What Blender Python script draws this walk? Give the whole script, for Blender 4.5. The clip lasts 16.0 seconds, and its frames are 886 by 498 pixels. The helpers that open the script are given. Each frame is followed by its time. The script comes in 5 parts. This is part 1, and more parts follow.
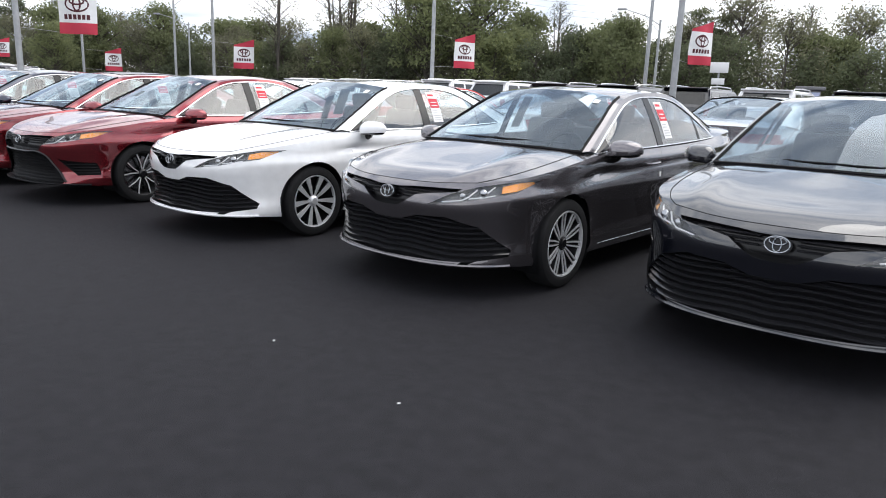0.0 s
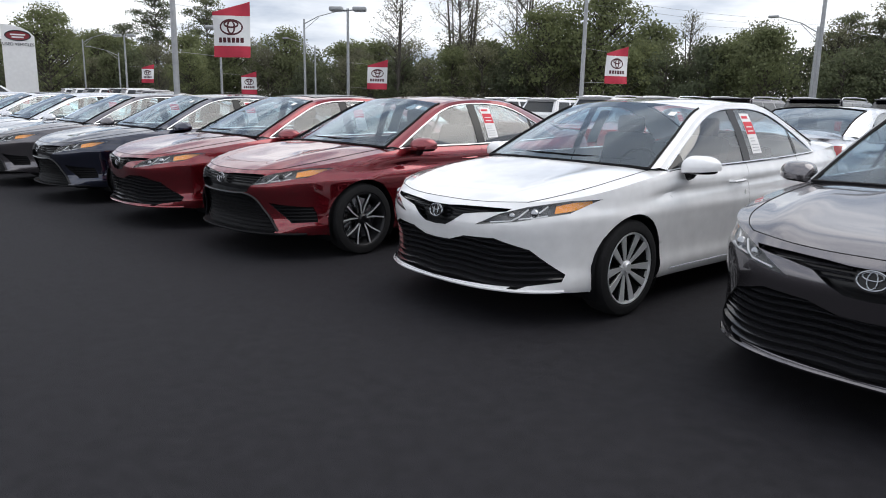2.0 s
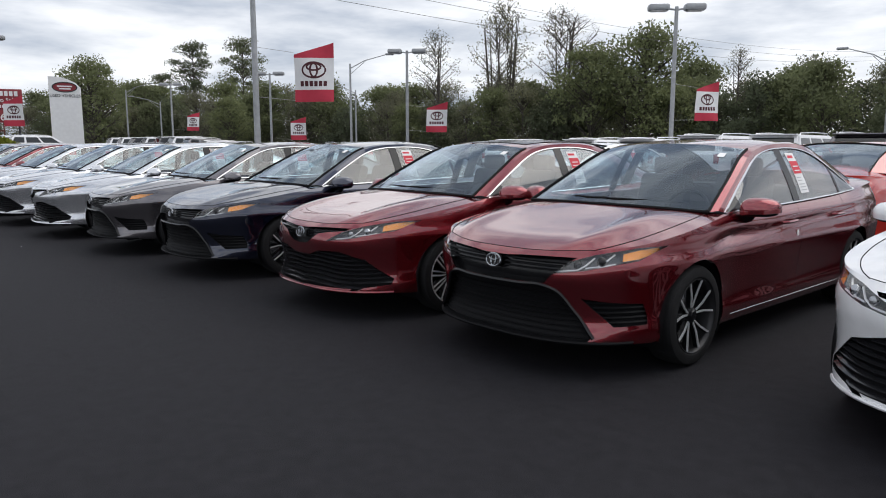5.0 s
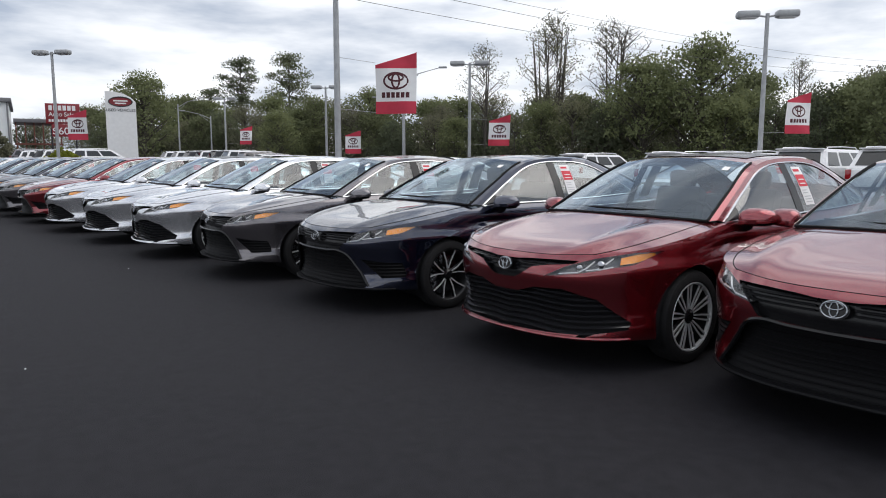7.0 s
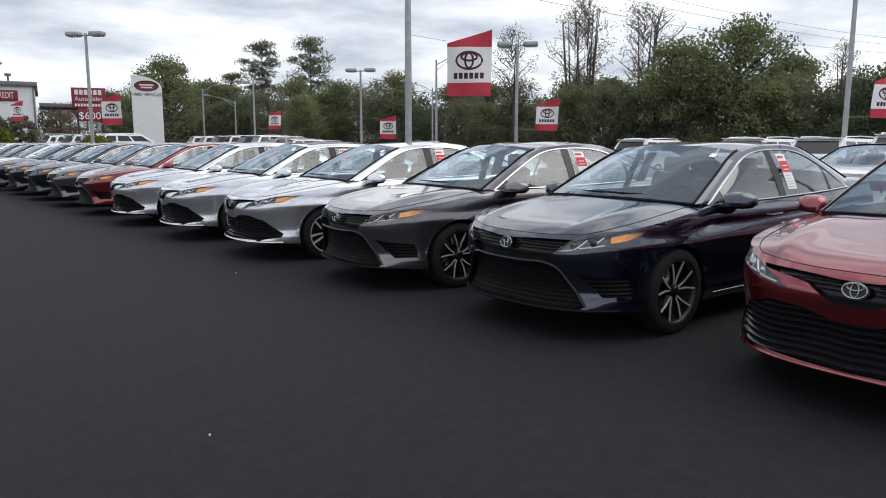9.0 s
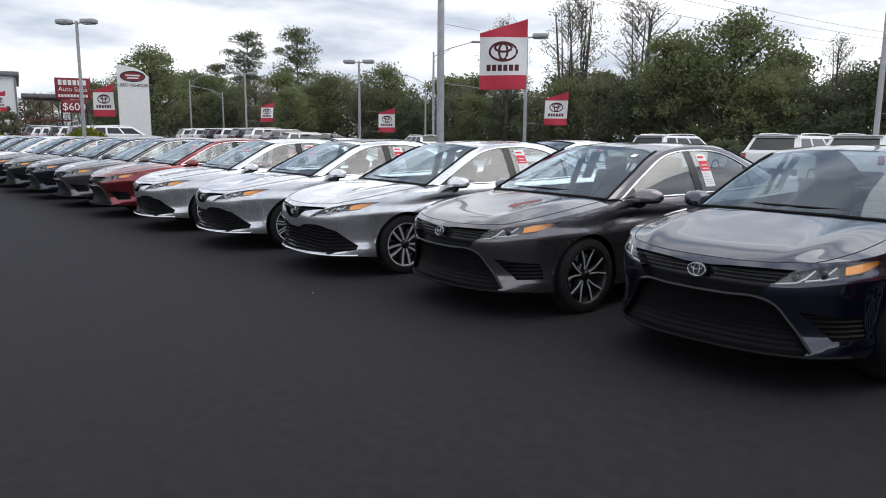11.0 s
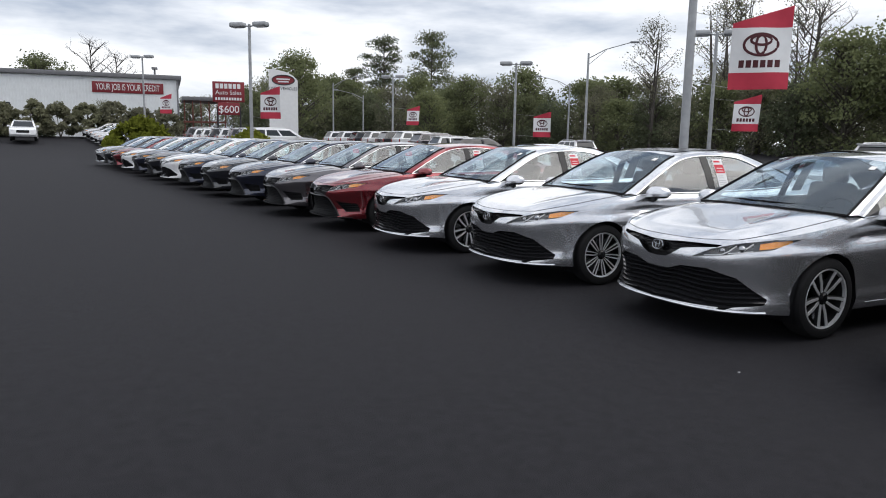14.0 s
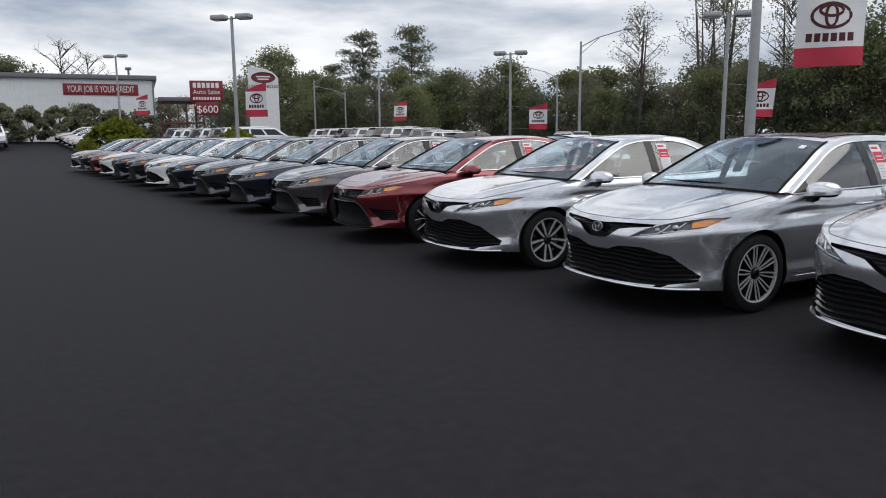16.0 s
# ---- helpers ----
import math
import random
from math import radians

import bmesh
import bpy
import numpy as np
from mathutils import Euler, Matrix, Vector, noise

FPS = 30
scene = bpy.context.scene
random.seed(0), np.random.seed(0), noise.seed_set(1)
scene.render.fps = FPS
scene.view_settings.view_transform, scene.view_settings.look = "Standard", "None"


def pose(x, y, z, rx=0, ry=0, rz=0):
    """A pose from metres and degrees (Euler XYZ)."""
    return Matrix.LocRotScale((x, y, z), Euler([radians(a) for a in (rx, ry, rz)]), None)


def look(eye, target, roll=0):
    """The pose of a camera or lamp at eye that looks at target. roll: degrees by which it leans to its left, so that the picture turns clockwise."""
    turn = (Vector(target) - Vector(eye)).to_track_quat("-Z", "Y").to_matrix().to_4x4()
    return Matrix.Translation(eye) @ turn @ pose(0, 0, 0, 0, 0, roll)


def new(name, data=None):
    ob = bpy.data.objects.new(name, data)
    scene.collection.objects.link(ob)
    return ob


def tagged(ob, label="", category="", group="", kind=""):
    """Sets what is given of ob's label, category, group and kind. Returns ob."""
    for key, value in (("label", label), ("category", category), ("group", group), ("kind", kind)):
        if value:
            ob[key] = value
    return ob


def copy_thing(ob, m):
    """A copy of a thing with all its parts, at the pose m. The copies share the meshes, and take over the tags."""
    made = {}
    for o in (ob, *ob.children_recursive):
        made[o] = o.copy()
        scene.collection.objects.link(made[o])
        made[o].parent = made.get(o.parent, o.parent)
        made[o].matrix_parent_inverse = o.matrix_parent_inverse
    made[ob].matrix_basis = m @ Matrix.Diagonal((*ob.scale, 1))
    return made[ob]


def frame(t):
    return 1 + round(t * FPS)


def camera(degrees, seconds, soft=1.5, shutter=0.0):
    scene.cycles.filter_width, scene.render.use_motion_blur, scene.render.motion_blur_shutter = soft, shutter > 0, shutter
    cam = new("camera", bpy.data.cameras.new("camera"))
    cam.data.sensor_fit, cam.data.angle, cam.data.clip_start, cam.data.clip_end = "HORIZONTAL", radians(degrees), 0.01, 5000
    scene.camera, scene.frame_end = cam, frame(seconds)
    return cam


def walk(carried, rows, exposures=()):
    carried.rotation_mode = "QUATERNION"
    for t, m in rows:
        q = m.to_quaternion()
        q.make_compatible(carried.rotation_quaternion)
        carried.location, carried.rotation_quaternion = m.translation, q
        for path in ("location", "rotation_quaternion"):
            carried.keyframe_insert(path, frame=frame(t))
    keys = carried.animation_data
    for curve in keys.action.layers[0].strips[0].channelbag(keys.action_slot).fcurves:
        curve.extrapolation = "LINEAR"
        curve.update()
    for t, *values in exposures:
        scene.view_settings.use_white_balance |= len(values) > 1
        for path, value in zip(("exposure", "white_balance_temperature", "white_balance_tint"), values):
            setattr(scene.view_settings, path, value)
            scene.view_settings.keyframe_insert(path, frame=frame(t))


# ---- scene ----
PATH = [
    (0, (0.598, -3.797, 1.376), (-0.488, -2.176, 0.938), 2.2),
    (0.5, (0.009, -3.66, 1.364), (-1.184, -2.12, 0.913), 1.7),
    (1, (-0.598, -3.541, 1.371), (-1.863, -2.059, 0.92), 1.4),
    (1.5, (-1.224, -3.387, 1.383), (-2.527, -1.935, 0.941), 0.6),
    (2, (-1.822, -3.28, 1.365), (-3.147, -1.836, 0.965), 1.2),
    (2.5, (-2.284, -3.322, 1.416), (-3.63, -1.895, 1.025), -0.1),
    (3, (-2.809, -3.262, 1.403), (-4.158, -1.832, 1.036), -0.2),
    (3.5, (-3.276, -3.295, 1.425), (-4.621, -1.857, 1.077), -0.3),
    (4, (-3.755, -3.332, 1.431), (-5.103, -1.892, 1.102), -0.3),
    (4.5, (-4.242, -3.301, 1.413), (-5.61, -1.874, 1.107), -0.0),
    (5, (-4.704, -3.337, 1.4), (-6.096, -1.929, 1.111), -0.0),
    (5.2, (-4.927, -3.346, 1.397), (-6.316, -1.937, 1.107), 0.3),
    (7.3, (-6.698, -3.674, 1.403), (-8.17, -2.344, 1.152), 0.1),
    (7.5, (-6.926, -3.715, 1.411), (-8.399, -2.388, 1.15), 0.1),
    (8, (-7.44, -3.716, 1.415), (-8.923, -2.402, 1.145), 0.2),
    (8.5, (-7.957, -3.77, 1.417), (-9.447, -2.465, 1.139), 0.3),
    (9, (-8.444, -3.873, 1.419), (-9.934, -2.57, 1.127), 0.1),
    (9.2, (-8.631, -3.884, 1.419), (-10.122, -2.583, 1.129), 0.2),
    (11.3, (-10.304, -4.185, 1.52), (-11.753, -2.844, 1.2), 0.3),
    (11.5, (-10.503, -4.237, 1.534), (-11.951, -2.898, 1.205), 0.2),
    (12, (-10.971, -4.267, 1.478), (-12.47, -2.98, 1.168), 1.3),
    (12.5, (-11.549, -4.273, 1.446), (-13.117, -3.068, 1.147), 1.5),
    (13, (-12.123, -4.36, 1.458), (-13.74, -3.221, 1.16), 1.4),
    (13.5, (-12.67, -4.468, 1.476), (-14.308, -3.359, 1.178), 1.4),
    (14, (-13.058, -4.683, 1.508), (-14.713, -3.601, 1.204), 1.0),
    (14.5, (-13.486, -4.768, 1.517), (-15.143, -3.692, 1.209), 0.6),
    (15, (-13.956, -4.812, 1.505), (-15.61, -3.732, 1.194), 0.3),
    (15.5, (-14.545, -4.711, 1.459), (-16.187, -3.612, 1.147), 0.1),
    (16, (-15.172, -4.506, 1.459), (-16.795, -3.38, 1.143), -0.5),
]
cam = camera(64.0, 16.0, soft=1.0)
walk(cam, [(t, look(eye, target, roll)) for t, eye, target, roll in PATH],
     exposures=[(0, 0.76), (1.0, 0.82), (1.5, 0.95), (2.0, 0.28), (2.3, 0.08), (3.0, -0.06), (3.7, -0.1), (4.5, 0.0), (7.5, 0.15), (9, 0.15), (12, 0.28), (12.6, 0.1), (13.2, 0.12), (14.2, 0.18), (15, -0.06), (15.5, -0.1), (16, -0.1)])

# ---- world, sun ----
SUN_EL, SUN_AZ = 56.0, 42.0
world = bpy.data.worlds.new("sky")
scene.world = world
world.use_nodes = True
wt = world.node_tree
wn, wl = wt.nodes, wt.links
wn.clear()
w_out = wn.new("ShaderNodeOutputWorld")
w_bg = wn.new("ShaderNodeBackground")
w_sky = wn.new("ShaderNodeTexSky")
w_sky.sky_type = "NISHITA"
w_sky.sun_disc = False
w_sky.sun_elevation, w_sky.sun_rotation = radians(SUN_EL), radians(SUN_AZ)
w_co = wn.new("ShaderNodeTexCoord")
w_map = wn.new("ShaderNodeMapping")
w_map.inputs["Scale"].default_value = (1.6, 1.6, 7.0)
w_no = wn.new("ShaderNodeTexNoise")
w_no.inputs["Scale"].default_value, w_no.inputs["Detail"].default_value = 1.7, 6.0
w_no.inputs["Roughness"].default_value = 0.55
w_ramp = wn.new("ShaderNodeValToRGB")
w_ramp.color_ramp.elements[0].position, w_ramp.color_ramp.elements[0].color = 0.36, (4.3, 4.9, 6.0, 1)
w_ramp.color_ramp.elements[1].position, w_ramp.color_ramp.elements[1].color = 0.62, (11.6, 11.7, 12.0, 1)
w_mix = wn.new("ShaderNodeMixRGB")
w_mix.inputs[0].default_value = 0.9
w_bg.inputs["Strength"].default_value = 0.1
wl.new(w_co.outputs["Generated"], w_map.inputs[0])
wl.new(w_map.outputs[0], w_no.inputs["Vector"])
wl.new(w_no.outputs["Fac"], w_ramp.inputs[0])
wl.new(w_sky.outputs[0], w_mix.inputs[1])
wl.new(w_ramp.outputs[0], w_mix.inputs[2])
w_sep = wn.new("ShaderNodeSeparateXYZ")
w_up = wn.new("ShaderNodeMapRange")
w_up.inputs["From Min"].default_value, w_up.inputs["From Max"].default_value = 0.2, 1.0
w_up.inputs["To Min"].default_value, w_up.inputs["To Max"].default_value = 1.0, 1.15
w_mul = wn.new("ShaderNodeMixRGB")
w_mul.blend_type, w_mul.inputs[0].default_value = "MULTIPLY", 1.0
wl.new(w_co.outputs["Generated"], w_sep.inputs[0])
wl.new(w_sep.outputs["Z"], w_up.inputs["Value"])
wl.new(w_mix.outputs[0], w_mul.inputs[1])
wl.new(w_up.outputs[0], w_mul.inputs[2])
wl.new(w_mul.outputs[0], w_bg.inputs[0])
wl.new(w_bg.outputs[0], w_out.inputs[0])

sun = new("sun", bpy.data.lights.new("sun", "SUN"))
sun.data.energy, sun.data.angle, sun.data.color = 1.2, radians(60), (1.0, 0.96, 0.9)
sun.matrix_basis = look((math.sin(radians(SUN_AZ)) * 20, math.cos(radians(SUN_AZ)) * 20, math.tan(radians(SUN_EL)) * 20), (0, 0, 0))


# ---- materials ----
def material(name, color, rough=0.5, metal=0.0, **more):
    m = bpy.data.materials.new(name)
    m.use_nodes = True
    b = m.node_tree.nodes["Principled BSDF"]
    b.inputs["Base Color"].default_value = (*color, 1)
    b.inputs["Roughness"].default_value = rough
    b.inputs["Metallic"].default_value = metal
    for k, v in more.items():
        b.inputs[k.replace("_", " ")].default_value = v
    return m


def grain(m, scale, amount, detail=4.0, bump=0.0, bump_scale=None, rough=0.0, coarse=0.0):
    """Mottles a material's colour at a fine and a coarse scale, and gives it relief."""
    nt = m.node_tree
    n, l = nt.nodes, nt.links
    b = n["Principled BSDF"]
    co = n.new("ShaderNodeTexCoord")
    base = b.inputs["Base Color"].default_value[:3]
    last = None
    for sc, am in ((scale, amount), (scale * 0.07, coarse)):
        if not am:
            continue
        no = n.new("ShaderNodeTexNoise")
        no.inputs["Scale"].default_value, no.inputs["Detail"].default_value = sc, detail
        l.new(co.outputs["Object"], no.inputs["Vector"])
        mr = n.new("ShaderNodeMapRange")
        mr.inputs["From Min"].default_value, mr.inputs["From Max"].default_value = 0.3, 0.7
        mr.inputs["To Min"].default_value, mr.inputs["To Max"].default_value = 1 - am, 1 + am
        l.new(no.outputs["Fac"], mr.inputs["Value"])
        mx = n.new("ShaderNodeMixRGB")
        mx.blend_type, mx.inputs[0].default_value = "MULTIPLY", 1
        if last is None:
            mx.inputs[1].default_value = (*base, 1)
        else:
            l.new(last, mx.inputs[1])
        l.new(mr.outputs[0], mx.inputs[2])
        last = mx.outputs[0]
    if last is not None:
        l.new(last, b.inputs["Base Color"])
    if bump:
        no = n.new("ShaderNodeTexNoise")
        no.inputs["Scale"].default_value, no.inputs["Detail"].default_value = bump_scale or scale, 3
        l.new(co.outputs["Object"], no.inputs["Vector"])
        bp = n.new("ShaderNodeBump")
        bp.inputs["Strength"].default_value, bp.inputs["Distance"].default_value = bump, 0.01
        l.new(no.outputs["Fac"], bp.inputs["Height"])
        l.new(bp.outputs[0], b.inputs["Normal"])
    return m


def paint(name, color, metal=0.0, rough=0.23):
    """Car paint: a flake base under a clear coat, with faint dust."""
    m = material(name, color, rough, metal, Coat_Weight=1.0, Coat_Roughness=0.015, Coat_IOR=1.75)
    return grain(m, 9.0, 0.05, 3.0, coarse=0.04)


PAINTS = {
    "black": paint("paint_black", (0.004, 0.005, 0.010), 0.3),
    "grey": paint("paint_predawn_grey", (0.125, 0.115, 0.125), 0.85),
    "white": paint("paint_white", (0.80, 0.80, 0.81)),
    "red": paint("paint_ruby", (0.21, 0.008, 0.016), 0.82),
    "blue": paint("paint_dark_blue", (0.009, 0.013, 0.036), 0.8),
    "silver": paint("paint_silver", (0.68, 0.69, 0.72), 0.88),
    "scarlet": paint("paint_scarlet", (0.50, 0.03, 0.02)),
}
M_BLACK = material("gloss_black_plastic", (0.007, 0.007, 0.008), 0.2, Specular_IOR_Level=0.35)
M_SLAT = material("gloss_black_slat", (0.014, 0.014, 0.016), 0.16)
M_TRIM = grain(material("matt_black_plastic", (0.006, 0.006, 0.007), 0.6, Specular_IOR_Level=0.12), 60, 0.2)
M_CHROME = material("chrome", (0.70, 0.71, 0.73), 0.14, 1.0)
M_BADGE = material("badge_chrome", (0.36, 0.37, 0.39), 0.2, 1.0)
M_ALLOY = material("silver_alloy", (0.72, 0.73, 0.75), 0.30, 0.6)
M_TYRE = grain(material("tyre_rubber", (0.009, 0.009, 0.010), 0.8, Specular_IOR_Level=0.25), 30, 0.25, bump=0.2, bump_scale=120)
M_DARKMETAL = material("dark_metal", (0.02, 0.02, 0.022), 0.4, 0.5)
M_BOWL = material("lamp_bowl", (0.10, 0.103, 0.11), 0.3, 0.6)
M_AMBER = material("amber_lens", (0.90, 0.32, 0.02), 0.15, Coat_Weight=1.0)
M_WHITE = material("white_paper", (0.8, 0.8, 0.8), 0.6)
M_REDPRINT = material("red_print", (0.62, 0.03, 0.05), 0.6)
M_PRINT = material("grey_print", (0.48, 0.48, 0.5), 0.6)
M_CLOTH = grain(material("seat_cloth", (0.03, 0.03, 0.033), 0.9), 80, 0.3)
M_RED_LENS = material("tail_light_red", (0.30, 0.008, 0.01), 0.12, Coat_Weight=1.0)


def glass_material(name, tint, clear, face, sheen=(1, 1, 1)):
    """Tinted pane: clear when seen straight on, mirror-like at a slant. face: its gloss straight on."""
    m = bpy.data.materials.new(name)
    m.use_nodes = True
    nt = m.node_tree
    n, l = nt.nodes, nt.links
    n.clear()
    out = n.new("ShaderNodeOutputMaterial")
    tr = n.new("ShaderNodeBsdfTransparent")
    tr.inputs[0].default_value = (*[c * clear for c in tint], 1)
    gl = n.new("ShaderNodeBsdfGlossy")
    gl.inputs["Roughness"].default_value = 0.015
    gl.inputs["Color"].default_value = (*sheen, 1)
    lw = n.new("ShaderNodeLayerWeight")
    lw.inputs["Blend"].default_value = 0.5
    power = n.new("ShaderNodeMath")
    power.operation, power.inputs[1].default_value = "POWER", 4.0
    rise = n.new("ShaderNodeMapRange")
    rise.inputs["To Min"].default_value, rise.inputs["To Max"].default_value = face, 1.0
    mx = n.new("ShaderNodeMixShader")
    l.new(lw.outputs["Facing"], power.inputs[0])
    l.new(power.outputs[0], rise.inputs["Value"])
    l.new(rise.outputs[0], mx.inputs[0])
    l.new(tr.outputs[0], mx.inputs[1])
    l.new(gl.outputs[0], mx.inputs[2])
    l.new(mx.outputs[0], out.inputs[0])
    return m


M_GLASS = glass_material("car_glass", (0.82, 0.95, 0.97), 0.85, 0.12)
M_SCREEN = glass_material("windshield_glass", (0.86, 0.94, 0.98), 0.88, 0.075, (0.78, 0.89, 1.0))
M_TINTED = glass_material("tinted_glass", (0.8, 0.9, 0.95), 0.12, 0.06)
M_CLEAR = glass_material("clear_lens", (1, 1, 1), 0.95, 0.06)
M_ASPHALT = grain(material("asphalt", (0.0132, 0.0127, 0.0157), 0.78, Specular_IOR_Level=0.2), 160, 0.35, bump=0.5, bump_scale=220, coarse=0.25)


# ---- mesh helpers ----
def part(name, bm, mat, parent=None, label="", smooth=35):
    me = bpy.data.meshes.new(name)
    bmesh.ops.recalc_face_normals(bm, faces=bm.faces)
    bm.to_mesh(me)
    bm.free()
    me.materials.append(mat)
    if smooth:
        me.shade_smooth()
        me.set_sharp_from_angle(angle=radians(smooth))
    ob = new(name, me)
    if parent is not None:
        ob.parent = parent
    if label:
        ob["label"] = label
    return ob


def thing(name, label, category, group="", kind=""):
    return tagged(new(name), label, category, group, kind)


def hermite(xs, ys):
    """A smooth curve through the points (xs, ys), as a function."""
    xs, ys = np.array(xs, float), np.array(ys, float)
    d = np.diff(ys) / np.diff(xs)
    m = np.empty_like(ys)
    m[0], m[-1] = d[0], d[-1]
    h = np.diff(xs)
    m[1:-1] = (d[:-1] * h[1:] + d[1:] * h[:-1]) / (h[1:] + h[:-1])

    def f(x):
        x = np.clip(np.asarray(x, float), xs[0], xs[-1])
        i = np.clip(np.searchsorted(xs, x) - 1, 0, len(h) - 1)
        t = (x - xs[i]) / h[i]
        return ((2 * t**3 - 3 * t**2 + 1) * ys[i] + (t**3 - 2 * t**2 + t) * h[i] * m[i]
                + (3 * t**2 - 2 * t**3) * ys[i + 1] + (t**3 - t**2) * h[i] * m[i + 1])
    return f


def spline(pts, n, at=None):
    """n points along a smooth curve through pts, evenly by length."""
    p = np.array(pts, float)
    k = np.r_[0, np.cumsum(np.linalg.norm(np.diff(p, axis=0), axis=1))]
    t = np.linspace(0, k[-1], n) if at is None else np.asarray(at) * k[-1]
    return np.stack([hermite(k, p[:, c])(t) for c in range(p.shape[1])], 1)


def grid_faces(bm, g):
    """Quads over an array of points g[i][j]. Returns the verts."""
    v = [[bm.verts.new(p) for p in row] for row in g]
    for i in range(len(v) - 1):
        for j in range(len(v[0]) - 1):
            q = [v[i][j], v[i + 1][j], v[i + 1][j + 1], v[i][j + 1]]
            bm.faces.new(q)
    return v


def coons(bottom, top, left, right):
    n, m = len(bottom), len(left)
    s, t = np.linspace(0, 1, n)[:, None, None], np.linspace(0, 1, m)[None, :, None]
    b, tp, lf, rt = bottom[:, None], top[:, None], left[None], right[None]
    return ((1 - t) * b + t * tp + (1 - s) * lf + s * rt
            - ((1 - s) * (1 - t) * bottom[0] + s * (1 - t) * bottom[-1] + (1 - s) * t * top[0] + s * t * top[-1]))


def mirror_x(bm):
    bmesh.ops.recalc_face_normals(bm, faces=bm.faces)
    made = {v: bm.verts.new((-v.co.x, v.co.y, v.co.z)) for v in list(bm.verts)}
    for f in list(bm.faces):
        bm.faces.new([made[v] for v in reversed(f.verts)])
    bmesh.ops.remove_doubles(bm, verts=bm.verts, dist=0.0006)
    return bm


def flipped(bm):
    """A mirrored copy, for the other side."""
    o = bm.copy()
    for v in o.verts:
        v.co.x = -v.co.x
    bmesh.ops.reverse_faces(o, faces=o.faces)
    return o


def take(bm, faces):
    """Moves faces out of bm into a bmesh of their own."""
    o, made = bmesh.new(), {}
    for f in faces:
        for v in f.verts:
            if v not in made:
                made[v] = o.verts.new(v.co)
        o.faces.new([made[v] for v in f.verts])
    bmesh.ops.delete(bm, geom=faces, context="FACES")
    return o


def tube(bm, pts, r, sides=6, closed=False):
    """A round bar along points."""
    p = np.array(pts, float)
    n = len(p)
    rings = []
    for i in range(n):
        a, b = p[(i - 1) % n if closed else max(i - 1, 0)], p[(i + 1) % n if closed else min(i + 1, n - 1)]
        d = Vector(b - a).normalized()
        u = d.cross(Vector((0, 0, 1)) if abs(d.z) < 0.9 else Vector((0, 1, 0))).normalized()
        w = d.cross(u)
        rr = r[i] if hasattr(r, "__len__") else r
        rings.append([bm.verts.new(Vector(p[i]) + (u * math.cos(k * 2 * math.pi / sides) + w * math.sin(k * 2 * math.pi / sides)) * rr) for k in range(sides)])
    for i in range(n if closed else n - 1):
        a, b = rings[i], rings[(i + 1) % n]
        for k in range(sides):
            bm.faces.new((a[k], a[(k + 1) % sides], b[(k + 1) % sides], b[k]))
    if not closed:
        bm.faces.new(rings[0])
        bm.faces.new(rings[-1])
    return bm


def box(bm, x0, x1, y0, y1, z0, z1, bevel=0.0, m=None):
    r = bmesh.ops.create_cube(bm, size=1)
    vs = r["verts"]
    for v in vs:
        v.co = Vector((x0 + (v.co.x + 0.5) * (x1 - x0), y0 + (v.co.y + 0.5) * (y1 - y0), z0 + (v.co.z + 0.5) * (z1 - z0)))
    if bevel:
        es = list({e for v in vs for e in v.link_edges})
        vs = bmesh.ops.bevel(bm, geom=es, offset=bevel, segments=2, affect="EDGES", profile=0.5)["verts"]
    if m is not None:
        bmesh.ops.transform(bm, matrix=m, verts=vs)
    return bm


def lathe(bm, prof, axis_x=0.0, n=40, closed=False):
    """Turns a profile of (x, r) about the x axis."""
    rings = [[bm.verts.new((x + axis_x, r * math.cos(2 * math.pi * k / n), r * math.sin(2 * math.pi * k / n))) for k in range(n)] for x, r in prof]
    for i in range(len(rings) - 1):
        for k in range(n):
            bm.faces.new((rings[i][k], rings[i][(k + 1) % n], rings[i + 1][(k + 1) % n], rings[i + 1][k]))
    return rings


def polygon_cut(bm, poly, test):
    """Cuts bm's faces that pass test along a polygon of (x, z), seen from the front, and returns the faces inside it."""
    n = len(poly)
    for i in range(n):
        (ax, az), (bx, bz) = poly[i], poly[(i + 1) % n]
        if ax < 0.001 and bx < 0.001:
            continue
        lo_x, hi_x, lo_z, hi_z = min(ax, bx) - 0.05, max(ax, bx) + 0.05, min(az, bz) - 0.05, max(az, bz) + 0.05
        fs = []
        for f in bm.faces:
            c = f.calc_center_median()
            if test(c) and lo_x < c.x < hi_x and lo_z < c.z < hi_z:
                fs.append(f)
        geom = list({*fs, *(e for f in fs for e in f.edges), *(v for f in fs for v in f.verts)})
        bmesh.ops.bisect_plane(bm, geom=geom, dist=1e-5, plane_co=(ax, 0, az), plane_no=(bz - az, 0, ax - bx))
    def inside(x, z):
        odd = False
        for i in range(n):
            (ax, az), (bx, bz) = poly[i], poly[(i + 1) % n]
            if (az > z) != (bz > z) and x < (bx - ax) * (z - az) / (bz - az) + ax:
                odd = not odd
        return odd
    return [f for f in bm.faces if test(c := f.calc_center_median()) and inside(c.x, c.z)]


